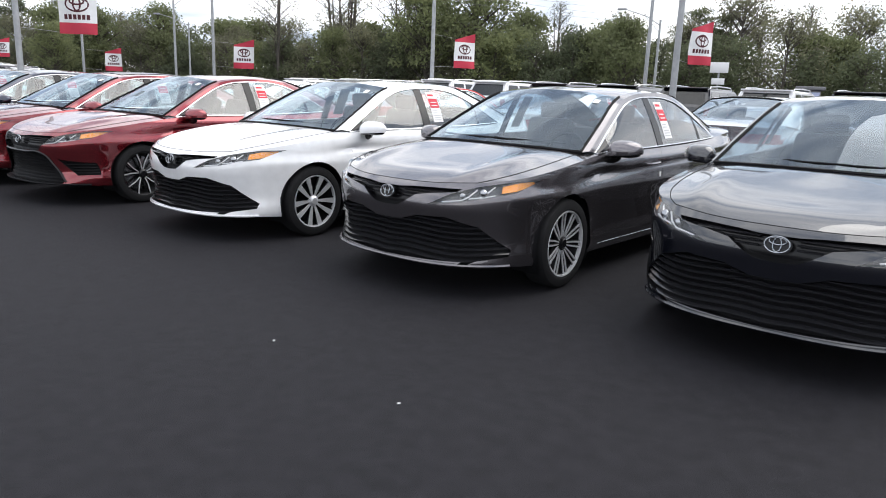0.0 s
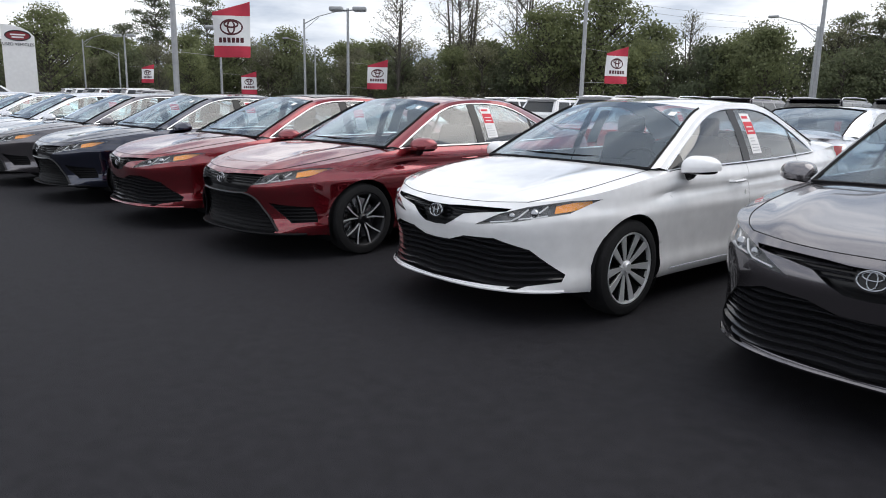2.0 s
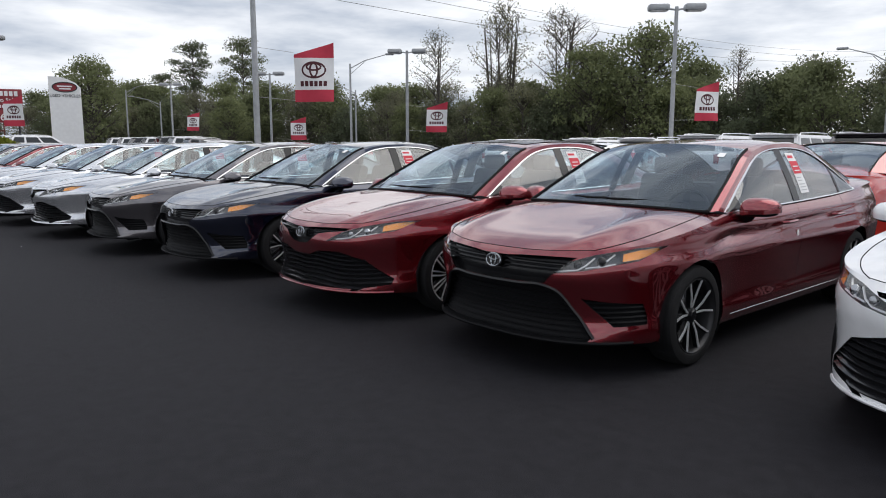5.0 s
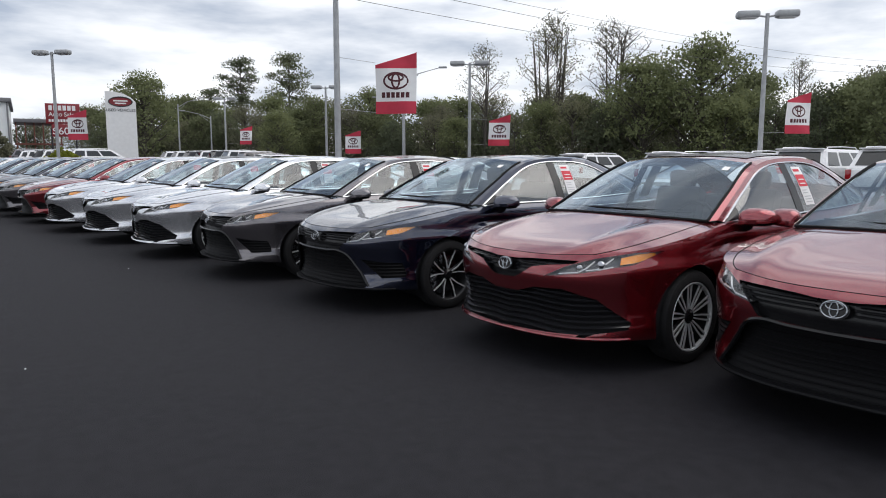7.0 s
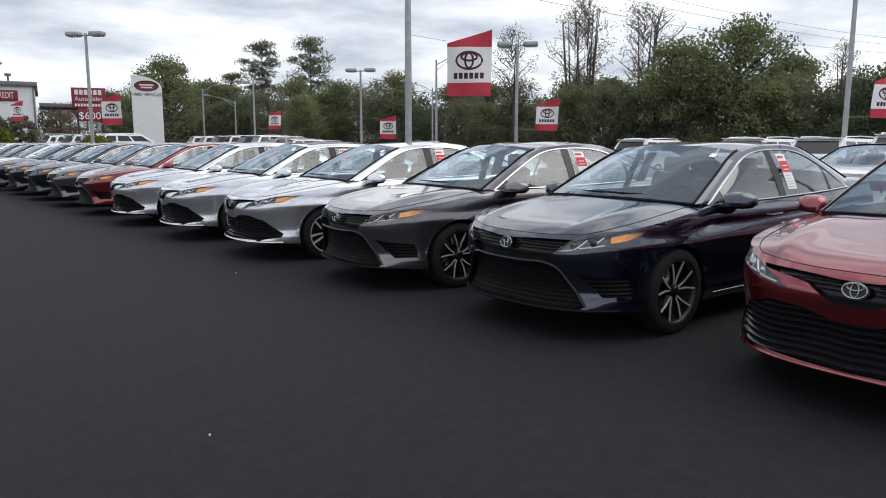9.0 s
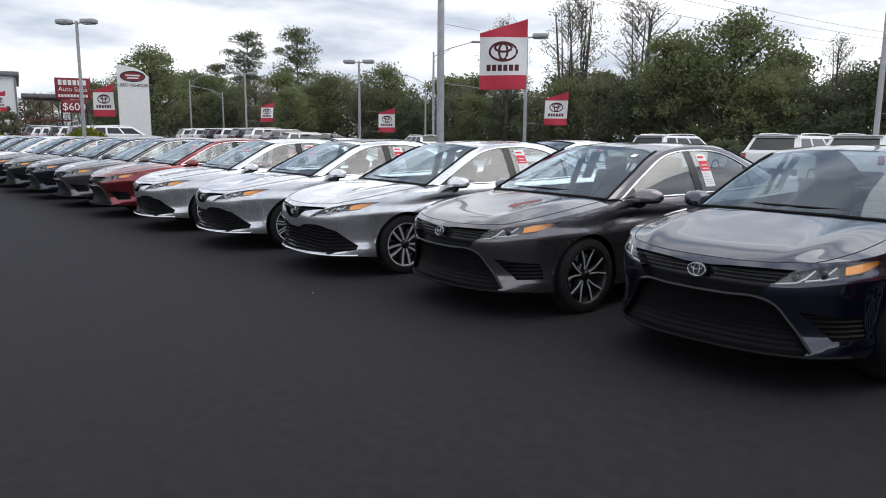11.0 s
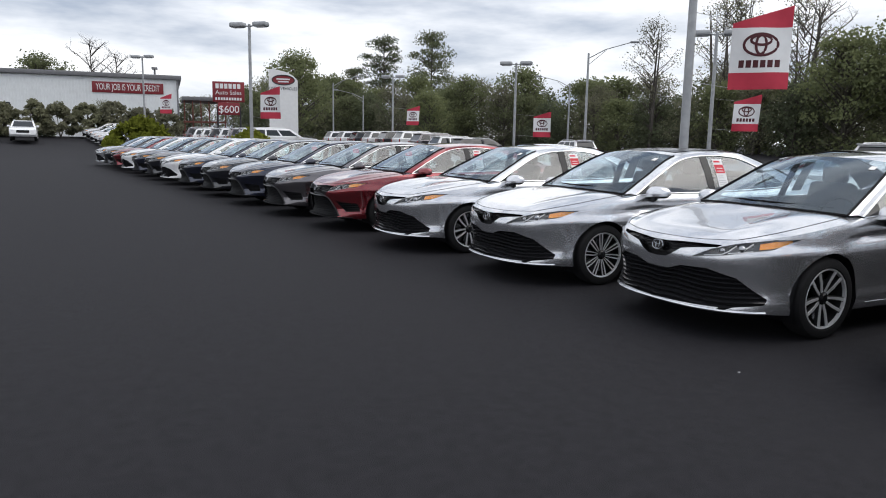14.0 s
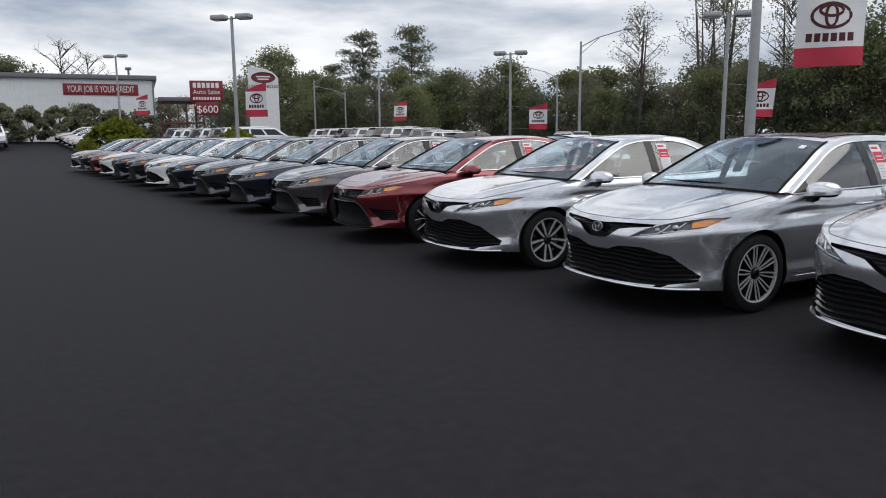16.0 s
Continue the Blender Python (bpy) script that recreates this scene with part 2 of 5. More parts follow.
# ---- sedan ----
OUT = spline([(0, 0), (0.25, 0.012), (0.46, 0.06), (0.64, 0.155), (0.77, 0.29), (0.85, 0.46), (0.895, 0.70), (0.912, 1.0), (0.905, 1.45), (0.912, 2.2),
              (0.918, 3.0), (0.92, 3.75), (0.895, 4.2), (0.83, 4.55), (0.68, 4.76), (0.4, 4.85), (0, 4.88)], 121,
             at=np.r_[np.linspace(0, 0.26, 52), np.linspace(0.26, 0.84, 52)[1:], np.linspace(0.84, 1, 19)[1:]])
TAN = np.gradient(OUT, axis=0)
TAN /= np.linalg.norm(TAN, axis=1)[:, None]
NOR = np.stack([TAN[:, 1], -TAN[:, 0]], 1)
Z_TOP = hermite([0, 0.1, 0.2, 0.35, 0.55, 0.8, 1.1, 1.4, 2.4, 3.4, 3.9, 4.4, 4.7, 4.88], [0.765, 0.78, 0.79, 0.81, 0.838, 0.872, 0.91, 0.94, 0.962, 0.99, 1.012, 1.045, 1.06, 1.065])
Z_BOT = hermite([0, 0.4, 0.8, 1.4, 3.4, 4.2, 4.88], [0.235, 0.225, 0.205, 0.205, 0.205, 0.22, 0.26])
IN_FRONT = hermite([0.15, 0.20, 0.24, 0.275, 0.34, 0.45, 0.55, 0.62, 0.68, 0.73, 0.765, 0.80], [0.06, 0.03, 0.0, 0.012, 0.036, 0.032, 0.012, 0.0, 0.01, 0.03, 0.075, 0.12])
IN_SIDE = hermite([0.15, 0.22, 0.30, 0.38, 0.5, 0.62, 0.69, 0.75, 0.82, 0.90, 0.97, 1.02], [0.085, 0.03, 0.012, 0.022, 0.018, 0.006, 0.0, 0.014, 0.02, 0.035, 0.07, 0.10])
IN_REAR = hermite([0.2, 0.3, 0.5, 0.7, 0.9, 1.0, 1.07], [0.08, 0.02, 0.0, 0.02, 0.06, 0.05, 0.04])
LEVELS = 38
WHEEL_Y, WHEEL_Z, ARCH = (0.93, 3.755), 0.327, 0.365


def shell_point(i, z):
    nx, ny = NOR[i]
    ins = nx * nx * IN_SIDE(z) + ny * ny * (IN_FRONT(z) if ny < 0 else IN_REAR(z))
    flare = sum(0.016 * math.exp(-((OUT[i][1] - wy) / 0.3) ** 2) * math.exp(-((z - 0.55) / 0.25) ** 2) for wy in WHEEL_Y) * nx
    crease = 0.020 * math.exp(-((OUT[i][1] - 1.42) / 0.26) ** 2) * math.exp(-((z - 0.80 - 0.06 * (OUT[i][1] - 1.42)) / 0.028) ** 2) * max(nx, 0)
    y = OUT[i][1]
    line = 0.812 + 0.035 * (y - 1.4)
    along = min(max((y - 1.3) / 0.3, 0.0), 1.0) * min(max((4.35 - y) / 0.4, 0.0), 1.0)
    crease += 0.011 * along * math.exp(-((z - line + 0.03) / 0.026) ** 2) * max(nx, 0)
    return OUT[i] - NOR[i] * (ins - flare + crease)


def shell_grid():
    g = np.zeros((len(OUT), LEVELS, 3))
    for i in range(len(OUT)):
        y = OUT[i][1]
        for j, v in enumerate(np.linspace(0, 1, LEVELS)):
            z = Z_BOT(y) + (Z_TOP(y) - Z_BOT(y)) * v
            x, yy = shell_point(i, z)
            g[i, j] = (max(x, 0), yy, z)
    g[0, :, 0] = g[-1, :, 0] = 0
    return g


SHELL = shell_grid()


FRONT_Z, FRONT_X = np.linspace(0.15, 0.86, 48), np.linspace(0, 0.9, 61)
FRONT = []
for z in FRONT_Z:
    outline = np.array([shell_point(i, z) for i in range(60)])
    FRONT.append(np.interp(FRONT_X, outline[:, 0], outline[:, 1]))
FRONT = np.array(FRONT)


def front_y(x, z):
    """The nose's surface at (x, z)."""
    i, j = (z - FRONT_Z[0]) / (FRONT_Z[1] - FRONT_Z[0]), abs(x) / (FRONT_X[1] - FRONT_X[0])
    i, j = min(max(i, 0), 46.999), min(max(j, 0), 59.999)
    a, b = int(i), int(j)
    f, g = i - a, j - b
    return float((FRONT[a, b] * (1 - g) + FRONT[a, b + 1] * g) * (1 - f) + (FRONT[a + 1, b] * (1 - g) + FRONT[a + 1, b + 1] * g) * f)


ROOF_EDGE = [(0.770, 1.265, 0.957), (0.702, 1.645, 1.157), (0.618, 2.08, 1.360), (0.595, 2.7, 1.426), (0.585, 3.2, 1.405), (0.585, 3.65, 1.285), (0.64, 4.2, 1.085)]
DLO_TOP = [(0.815, 1.40, 0.952), (0.740, 1.79, 1.165), (0.668, 2.17, 1.330), (0.650, 2.65, 1.382), (0.668, 3.12, 1.342), (0.735, 3.52, 1.185), (0.80, 3.80, 1.035)]
CX, CZ = hermite([1.3, 1.8, 2.7, 3.4, 3.9], [0.832, 0.842, 0.85, 0.845, 0.825]), Z_TOP


def shape_region(bm, gap=0.0045):
    r = bmesh.ops.inset_region(bm, faces=list(bm.faces), thickness=gap, depth=0, use_even_offset=True, use_boundary=True)
    bmesh.ops.delete(bm, geom=r["faces"], context="FACES")
    return bm


GRILLES = {
    "wide": {
        "upper_grille": [(0, 0.728), (0.10, 0.729), (0.20, 0.738), (0.36, 0.744), (0.55, 0.746), (0.53, 0.728), (0.36, 0.708), (0.245, 0.688), (0.16, 0.632), (0.10, 0.602), (0, 0.596)],
        "lower_grille": [(0, 0.502), (0.12, 0.506), (0.25, 0.548), (0.47, 0.558), (0.66, 0.50), (0.80, 0.345), (0.795, 0.30), (0.66, 0.272), (0.595, 0.236), (0.545, 0.234), (0.58, 0.262), (0, 0.250)]},
    "sport": {
        "upper_grille": [(0, 0.727), (0.10, 0.728), (0.20, 0.737), (0.36, 0.743), (0.55, 0.745), (0.50, 0.70), (0.43, 0.635), (0.385, 0.585), (0, 0.574)],
        "lower_grille": [(0, 0.558), (0.38, 0.568), (0.47, 0.52), (0.65, 0.275), (0.63, 0.248), (0, 0.246)],
        "side_intake": [(0.585, 0.505), (0.82, 0.47), (0.835, 0.34), (0.73, 0.335)]},
}
LAMP = [(0.345, 0.632), (0.60, 0.672), (0.81, 0.728), (0.868, 0.805), (0.80, 0.803), (0.63, 0.762), (0.50, 0.715)]
CENTRE_HOOD = [(0, 0.075, 0.765), (0, 0.2, 0.822), (0, 0.45, 0.878), (0, 0.8, 0.935), (0, 1.10, 0.978)]


def wheel(style, parent, x, y):
    """A wheel at the +x side: tyre, rim, spokes."""
    s = 1 if x > 0 else -1
    place = pose(x, y, WHEEL_Z) @ (Matrix.Identity(4) if s > 0 else pose(0, 0, 0, 0, 0, 180))
    bm = bmesh.new()
    lathe(bm, [(-0.20, 0.238), (-0.205, 0.295), (-0.18, 0.320), (-0.10, 0.327), (-0.03, 0.324), (-0.006, 0.310), (0.003, 0.28), (0.0, 0.252), (-0.012, 0.240)], n=44)
    w = part("wheel", bm, M_TYRE, parent, "black tyre")
    w.matrix_basis = place
    bm = bmesh.new()
    lathe(bm, [(-0.18, 0.235), (-0.03, 0.230), (-0.14, 0.205), (-0.14, 0.02)], n=44)
    part("rim", bm, M_DARKMETAL, w)
    bm = bmesh.new()
    lathe(bm, [(-0.03, 0.241), (-0.008, 0.242), (-0.002, 0.239), (-0.006, 0.230 if style != "sport" else 0.234), (-0.03, 0.226)], n=44)
    part("rim_edge", bm, M_DARKMETAL if style == "sport" else M_ALLOY, w)
    bm = bmesh.new()
    if style != "cover":
        lathe(bm, [(-0.13, 0.19), (-0.10, 0.19), (-0.10, 0.02)], n=30)
        part("brake_disc", bm, M_BADGE, w)
        bm = bmesh.new()
    count, mat = {"wide": (10, M_ALLOY), "turbine": (20, M_ALLOY), "cover": (10, M_ALLOY), "sport": (10, M_ALLOY)}[style]
    back = bmesh.new()
    for k in range(count):
        a = 2 * math.pi * k / count
        lean = {"sport": 0.19, "turbine": 0.07, "cover": 0.05, "wide": 0.10}[style] * (1 if k % 2 else -1)
        w0, w1 = {"sport": (0.010, 0.013), "turbine": (0.008, 0.013), "cover": (0.018, 0.052), "wide": (0.018, 0.026)}[style]
        for b, d0, d1, grow in ((bm, 0.0, 0.012, 1.0), (back, 0.008, 0.035, 1.5)):
            pts = []
            for r, wd, dep in ((0.045, w0, -0.035), (0.13, (w0 + w1) / 2, -0.022), (0.232, w1, -0.010)):
                aa = a - lean * (1 - (r - 0.045) / 0.187) if style == "sport" else a + lean * (r - 0.045) / 0.18
                for sd in (-1, 1):
                    for d in (d0, d1):
                        pts.append((dep - d, r * math.cos(aa) - sd * wd * grow / 2 * math.sin(aa), r * math.sin(aa) + sd * wd * grow / 2 * math.cos(aa)))
            v = [b.verts.new(p) for p in pts]
            for o in (0, 4):
                for q in ((0, 2, 6, 4), (1, 5, 7, 3), (0, 4, 5, 1), (2, 3, 7, 6)):
                    b.faces.new([v[o + e] for e in q])
    part("spokes", bm, mat, w, "machined silver spokes", smooth=0)
    part("spoke_back", back, M_BLACK if style in ("sport", "cover") else M_DARKMETAL, w, smooth=0)
    bm = bmesh.new()
    lathe(bm, [(-0.05, 0.058), (-0.03, 0.05), (-0.022, 0.034), (-0.018, 0.030), (-0.018, 0.0005)], n=20)
    hub = part("hub_cap", bm, M_BLACK if style != "cover" else M_ALLOY, w)
    return w


def emblem(parent, y, z):
    """Plain interlocked oval badge in chrome."""
    bm = bmesh.new()
    ring = lambda cx, cz, a, b, n=36: [(cx + a * math.cos(2 * math.pi * k / n), 0, cz + b * math.sin(2 * math.pi * k / n)) for k in range(n)]
    tube(bm, ring(0, 0, 0.060, 0.041), 0.005, closed=True)
    tube(bm, ring(0, 0, 0.020, 0.036, 24), 0.004, closed=True)
    tube(bm, ring(0, 0.018, 0.041, 0.018, 24), 0.004, closed=True)
    ob = part("badge", bm, M_BADGE, parent, "chrome oval badge")
    ob.matrix_basis = pose(0, y, z, -12)
    bm = bmesh.new()
    c = bmesh.ops.create_circle(bm, cap_ends=True, segments=36, radius=1)
    for v in c["verts"]:
        v.co = Vector((v.co.x * 0.07, 0.004, v.co.y * 0.048))
    part("badge_backing", bm, M_BLACK, ob)


def sedan(style, wheels, glass_roof=False, name="sedan"):
    """A four-door saloon, nose at y = 0, wheels on z = 0. style: wide or sport (the nose's grille)."""
    car = new(name)
    bm = bmesh.new()
    grid_faces(bm, SHELL)
    front = lambda c: c.y < 0.75
    # openings in the nose
    pieces = {}
    for key, poly in {**GRILLES[style], "headlight": LAMP}.items():
        pieces[key] = take(bm, polygon_cut(bm, poly, front))
    # wheel arches
    for wy in WHEEL_Y:
        dist = lambda v: math.hypot(v.co.y - wy, v.co.z - WHEEL_Z)
        gone = [f for f in bm.faces if all(v.co.x > 0.6 and dist(v) < ARCH for v in f.verts)]
        bmesh.ops.delete(bm, geom=gone, context="FACES")
        rim = []
        for v in bm.verts:
            d = dist(v)
            if v.co.x > 0.6 and d < ARCH and v.co.z > 0.12:
                v.co.y, v.co.z = wy + (v.co.y - wy) * ARCH / d, WHEEL_Z + (v.co.z - WHEEL_Z) * ARCH / d
    # doors
    for y in (1.40, 2.50, 3.42):
        bmesh.ops.bisect_plane(bm, geom=[*bm.verts, *bm.edges, *bm.faces], plane_co=(0, y, 0), plane_no=(0, 1, 0))
    side = [f for f in bm.faces if 1.2 < f.calc_center_median().y < 3.6]
    bmesh.ops.bisect_plane(bm, geom=list({*side, *(e for f in side for e in f.edges), *(v for f in side for v in f.verts)}), plane_co=(0, 0, 0.265), plane_no=(0, 0, 1))
    far = lambda f: min(math.hypot(f.calc_center_median().y - w, f.calc_center_median().z - WHEEL_Z) for w in WHEEL_Y) > ARCH + 0.035
    doors = {k: take(bm, [f for f in bm.faces if a < f.calc_center_median().y < b and f.calc_center_median().z > 0.265 and far(f)])
             for k, a, b in (("front_door", 1.40, 2.50), ("rear_door", 2.50, 3.42))}
    sill = take(bm, [f for f in bm.faces if 1.40 < f.calc_center_median().y < 3.35 and f.calc_center_median().z < 0.265])
    lips = take(bm, [f for f in bm.faces if f.calc_center_median().y > 4.3 and f.calc_center_median().z < 0.33])
    tail = take(bm, [f for f in bm.faces if f.calc_center_median().y > 2.4])
    part("front_body", mirror_x(bm), PAINTS["white"], car)
    part("rear_body", mirror_x(tail), PAINTS["white"], car)
    for bb in (flipped(sill), sill):
        part("sill", bb, PAINTS["white"], car)
    part("rear_valance", mirror_x(lips), M_TRIM, car, "black plastic valance")
    for key, b in doors.items():
        shape_region(b)
        for bb in (flipped(b), b):
            d = part(key, bb, PAINTS["white"], car)
            s = 1 if bb is b else -1
    # inner dark tub behind the gaps and arches
    bm = bmesh.new()
    for y0, y1, x, z1 in ((0.30, 0.60, 0.55, 0.66), (0.55, 1.38, 0.66, 0.80), (1.38, 3.35, 0.80, 0.60), (3.35, 4.25, 0.64, 0.86), (4.25, 4.75, 0.62, 0.9)):
        box(bm, -x, x, y0, y1, 0.19, z1)
    part("underbody", bm, M_TRIM, car, smooth=0)
    for wy in WHEEL_Y:
        for s in (-1, 1):
            bm = bmesh.new()
            arc = [(wy + (ARCH + 0.004) * math.cos(a), WHEEL_Z + (ARCH + 0.004) * math.sin(a)) for a in np.linspace(-0.5, math.pi + 0.5, 26)]
            grid_faces(bm, [[(s * x, y, z) for y, z in arc] for x in (0.885, 0.62)])
            part("wheel_arch_liner", bm, M_TRIM, car)
    # hood, with fenders' tops in the body colour
    top = SHELL[:, -1]
    i_c = int(np.argmin(np.abs(top[:60, 0] - 0.70)))
    i_b = int(np.argmin(np.abs(OUT[:, 1] - 1.40)))
    back = spline([(0, 1.10, 0.978), (0.35, 1.13, 0.972), (0.68, 1.24, 0.958), tuple(top[i_b])], 28)
    fr, sd = spline(top[:i_c + 1], 28), spline(top[i_c:i_b + 1], 30)
    g = coons(fr, back, spline(CENTRE_HOOD, 30), sd)
    s, t = np.linspace(0, 1, 28)[:, None], np.linspace(0, 1, 30)[None]
    g[:, :, 2] += 0.030 * np.sin(math.pi * np.minimum(s, 1)) ** 1.0 * np.sin(math.pi * t ** 0.8) * (0.45 + 0.65 * np.exp(-((s - 0.60) / 0.10) ** 2))
    g[:, :, 2] -= 0.016 * np.exp(-(s / 0.42) ** 4) * np.sin(math.pi * t)
    bm = bmesh.new()
    hood = bmesh.new()
    k = 23
    grid_faces(hood, g[:k + 1])
    grid_faces(bm, g[k:])
    for bb in (flipped(bm), bm):
        part("fender_top", bb, PAINTS["white"], car)
    part("hood", mirror_x(hood), PAINTS["white"], car)
    line = g[k] + np.array((0, 0, 0.0005))
    lead = g[:k + 1, 0] + np.array((0, 0.004, 0.001))
    gaps = [(line, 0.0028), (lead, 0.0032)]
    for yy in (1.40, 2.50, 3.42):
        i = int(np.argmin(np.abs(OUT[:, 1] - yy)))
        gaps.append((np.array([(p[0] - 0.003, yy, p[2]) for p in SHELL[i] if p[2] > 0.265]), 0.0035))
    for pts, rad in gaps:
        for sg in (1, -1):
            part("panel_gap", tube(bmesh.new(), pts * (sg, 1, 1), rad, 5), M_TRIM, car)
    # trunk lid
    i_d = int(np.argmin(np.abs(OUT[:, 1] - 3.80)))
    i_r = int(np.argmin(np.abs(OUT[:, 1] - 4.66)))
    fr2 = spline([(0, 4.05, 1.16), (0.4, 4.03, 1.15), (0.66, 3.95, 1.10), tuple(top[i_d])], 16)
    g2 = coons(fr2, spline(top[i_r:][::-1], 16), spline([(0, 4.05, 1.16), (0, 4.3, 1.13), (0, 4.7, 1.10), tuple(top[-1])], 14), spline(top[i_d:i_r + 1], 14))
    bm = bmesh.new()
    grid_faces(bm, g2)
    part("trunk_lid", mirror_x(bm), PAINTS["white"], car)
    # greenhouse
    n = 46
    re_, dl = spline(ROOF_EDGE, n), spline(DLO_TOP, n)
    mid = (re_ + dl) / 2 + np.array((0.018, 0, 0.012))
    bm = bmesh.new()
    grid_faces(bm, [re_, mid, dl])
    for bb in (flipped(bm), bm):
        part("roof_pillar", bb, PAINTS["white"], car)
    k1, k2 = int(np.argmin(np.abs(re_[:, 1] - 2.10))), int(np.argmin(np.abs(re_[:, 1] - 3.32)))
    arc = lambda a, y0, z0, m: spline([(0, a[1] + y0, a[2] + z0), (a[0] * 0.5, a[1] + y0 * 0.72, a[2] + z0 * 0.78), tuple(a)], m)
    cowl, head = arc(re_[0], -0.16, 0.022, 14), arc(re_[k1], -0.10, 0.045, 14)
    rear_h, rear_b = arc(re_[k2], 0.10, 0.042, 14), arc(re_[-1], 0.06, 0.05, 14)
    mids = lambda a, b, lift, m: spline([tuple(a), tuple((a + b) / 2 + np.array((0, 0, lift))), tuple(b)], m)
    roof = coons(head, rear_h, mids(head[0], rear_h[0], 0.028, k2 - k1 + 1), re_[k1:k2 + 1])
    bm = bmesh.new()
    grid_faces(bm, roof)
    part("roof", mirror_x(bm), PAINTS["white"], car)
    if glass_roof:
        bm = bmesh.new()
        grid_faces(bm, roof[:12, 2:-2] + np.array((0, 0, 0.005)))
        part("glass_roof", mirror_x(bm), M_BLACK, car, "dark panoramic glass roof panel")
    for key, a, b, r, m, lift in (("windshield", cowl, head, re_[:k1 + 1], k1 + 1, 0.025), ("rear_window", rear_h, rear_b, re_[k2:], n - k2, 0.02)):
        gg = coons(a, b, mids(a[0], b[0], lift, m), r)
        bm = bmesh.new()
        grid_faces(bm, gg)
        part(key, mirror_x(bm), M_SCREEN, car).visible_shadow = False
        if key == "windshield":
            tag = gg[10:12, m - 4:m - 2] + np.array((0, -0.004, 0.004))
            bm = bmesh.new()
            grid_faces(bm, tag)
            part("windshield_label", bm, M_WHITE, car, "small white label", smooth=0)
        bm = bmesh.new()
        for sg in (1, -1):
            tube(bm, (r + np.array((0.002, 0, 0.003))) * (sg, 1, 1), 0.010, 5)
            tube(bm, (a + np.array((0, 0, 0.002))) * (sg, 1, 1), 0.012, 5)
        part("window_seal", bm, M_TRIM, car)
    # cowl panel and wipers
    bm = bmesh.new()
    low = spline([(0, 1.085, 0.970), (0.35, 1.118, 0.965), (0.68, 1.228, 0.952), (0.80, 1.35, 0.945)], 14)
    up = cowl + np.array((0, 0.03, 0.0))
    grid_faces(bm, [low, up])
    mirror_x(bm)
    part("cowl", bm, M_TRIM, car, "black plastic cowl panel")
    bm = bmesh.new()
    for x0, x1 in ((-0.62, 0.02), (0.02, 0.60)):
        tube(bm, [(x, 1.15 + 0.22 * (abs(x) / 0.7) ** 2 + 0.03, 1.020 - 0.012 * abs(x)) for x in np.linspace(x0, x1, 10)], 0.007, 5)
    part("wiper", bm, M_TRIM, car)
    # side glass by stretches of y, and the black pillar between
    yy = lambda p, y: np.array([np.interp(y, p[:, 1], p[:, c]) for c in range(3)])
    belt = lambda y: np.array((float(CX(y)) + 0.0, y, float(CZ(y)) + 0.006))

    def pane(y0, y1, inset=0.0, out=0.0):
        g = []
        for y in np.linspace(y0, y1, 12):
            a, b = belt(y), yy(dl, y)
            b[1] = y
            row = [a + (b - a) * v + np.array((0.012 * math.sin(math.pi * v) + out, 0, 0)) for v in np.linspace(0, 1, 7)]
            g.append(row)
        return g
    for s in (1, -1):
        for key, y0, y1 in (("front_window", 1.42, 2.468), ("rear_side_window", 2.572, 3.40), ("quarter_window", 3.43, 3.785)):
            bm = bmesh.new()
            grid_faces(bm, np.array(pane(y0, y1)) * (s, 1, 1))
            part(key, bm, M_GLASS, car).visible_shadow = False
        for key, y0, y1 in (("door_pillar", 2.465, 2.575), ("window_bar", 3.395, 3.435), ("mirror_panel", 1.41, 1.60)):
            bm = bmesh.new()
            grid_faces(bm, np.array(pane(y0, y1, 0, 0.004)) * (s, 1, 1))
            part(key, bm, M_BLACK, car)
        bm = bmesh.new()
        loop = np.concatenate([dl + np.array((0.006, 0, -0.004)), [belt(y) + np.array((0.006, 0, 0)) for y in np.linspace(3.80, 1.40, 20)]])
        tube(bm, loop * (s, 1, 1), 0.0085, 6, closed=True)
        part("window_trim", bm, M_CHROME, car, "chrome strip round the side windows")
        # mirror
        mx, my, mz = 0.985, 1.58, 0.99
        bm = bmesh.new()
        bmesh.ops.create_uvsphere(bm, u_segments=20, v_segments=12, radius=1)
        for v in bm.verts:
            x, y, z = v.co
            y, low = min(y, 0.35), z < -0.25
            z = max(z, -0.25) if low else z
            slim = 1.0 - 0.16 * x
            v.co = Vector((s * (mx + 0.122 * math.copysign(abs(x) ** 0.7, x)), my + 0.03 * x + 0.105 * y * slim, mz - 0.02 + 0.084 * math.copysign(abs(z) ** 0.8, z) * slim + 0.008 * x))
        m_ob = part("door_mirror", bm, PAINTS["white"], car)
        bm = bmesh.new()
        tube(bm, [(s * 0.86, my + 0.03, 0.90), (s * 0.90, my + 0.02, 0.915), (s * 0.94, my + 0.01, 0.96)], [0.035, 0.034, 0.03], 8)
        foot = bmesh.new()
        bmesh.ops.create_uvsphere(foot, u_segments=18, v_segments=8, radius=1)
        for v in foot.verts:
            x, y, z = v.co
            v.co = Vector((s * (mx - 0.012 + 0.112 * math.copysign(abs(x) ** 0.7, x)), my + 0.03 * x + 0.098 * min(y, 0.32), mz - 0.042 + 0.026 * z - 0.012 * (x < 0) * abs(x)))
        part("mirror_base", foot, M_BLACK, m_ob, "black lower shell")
        part("mirror_foot", bm, M_BLACK, m_ob)
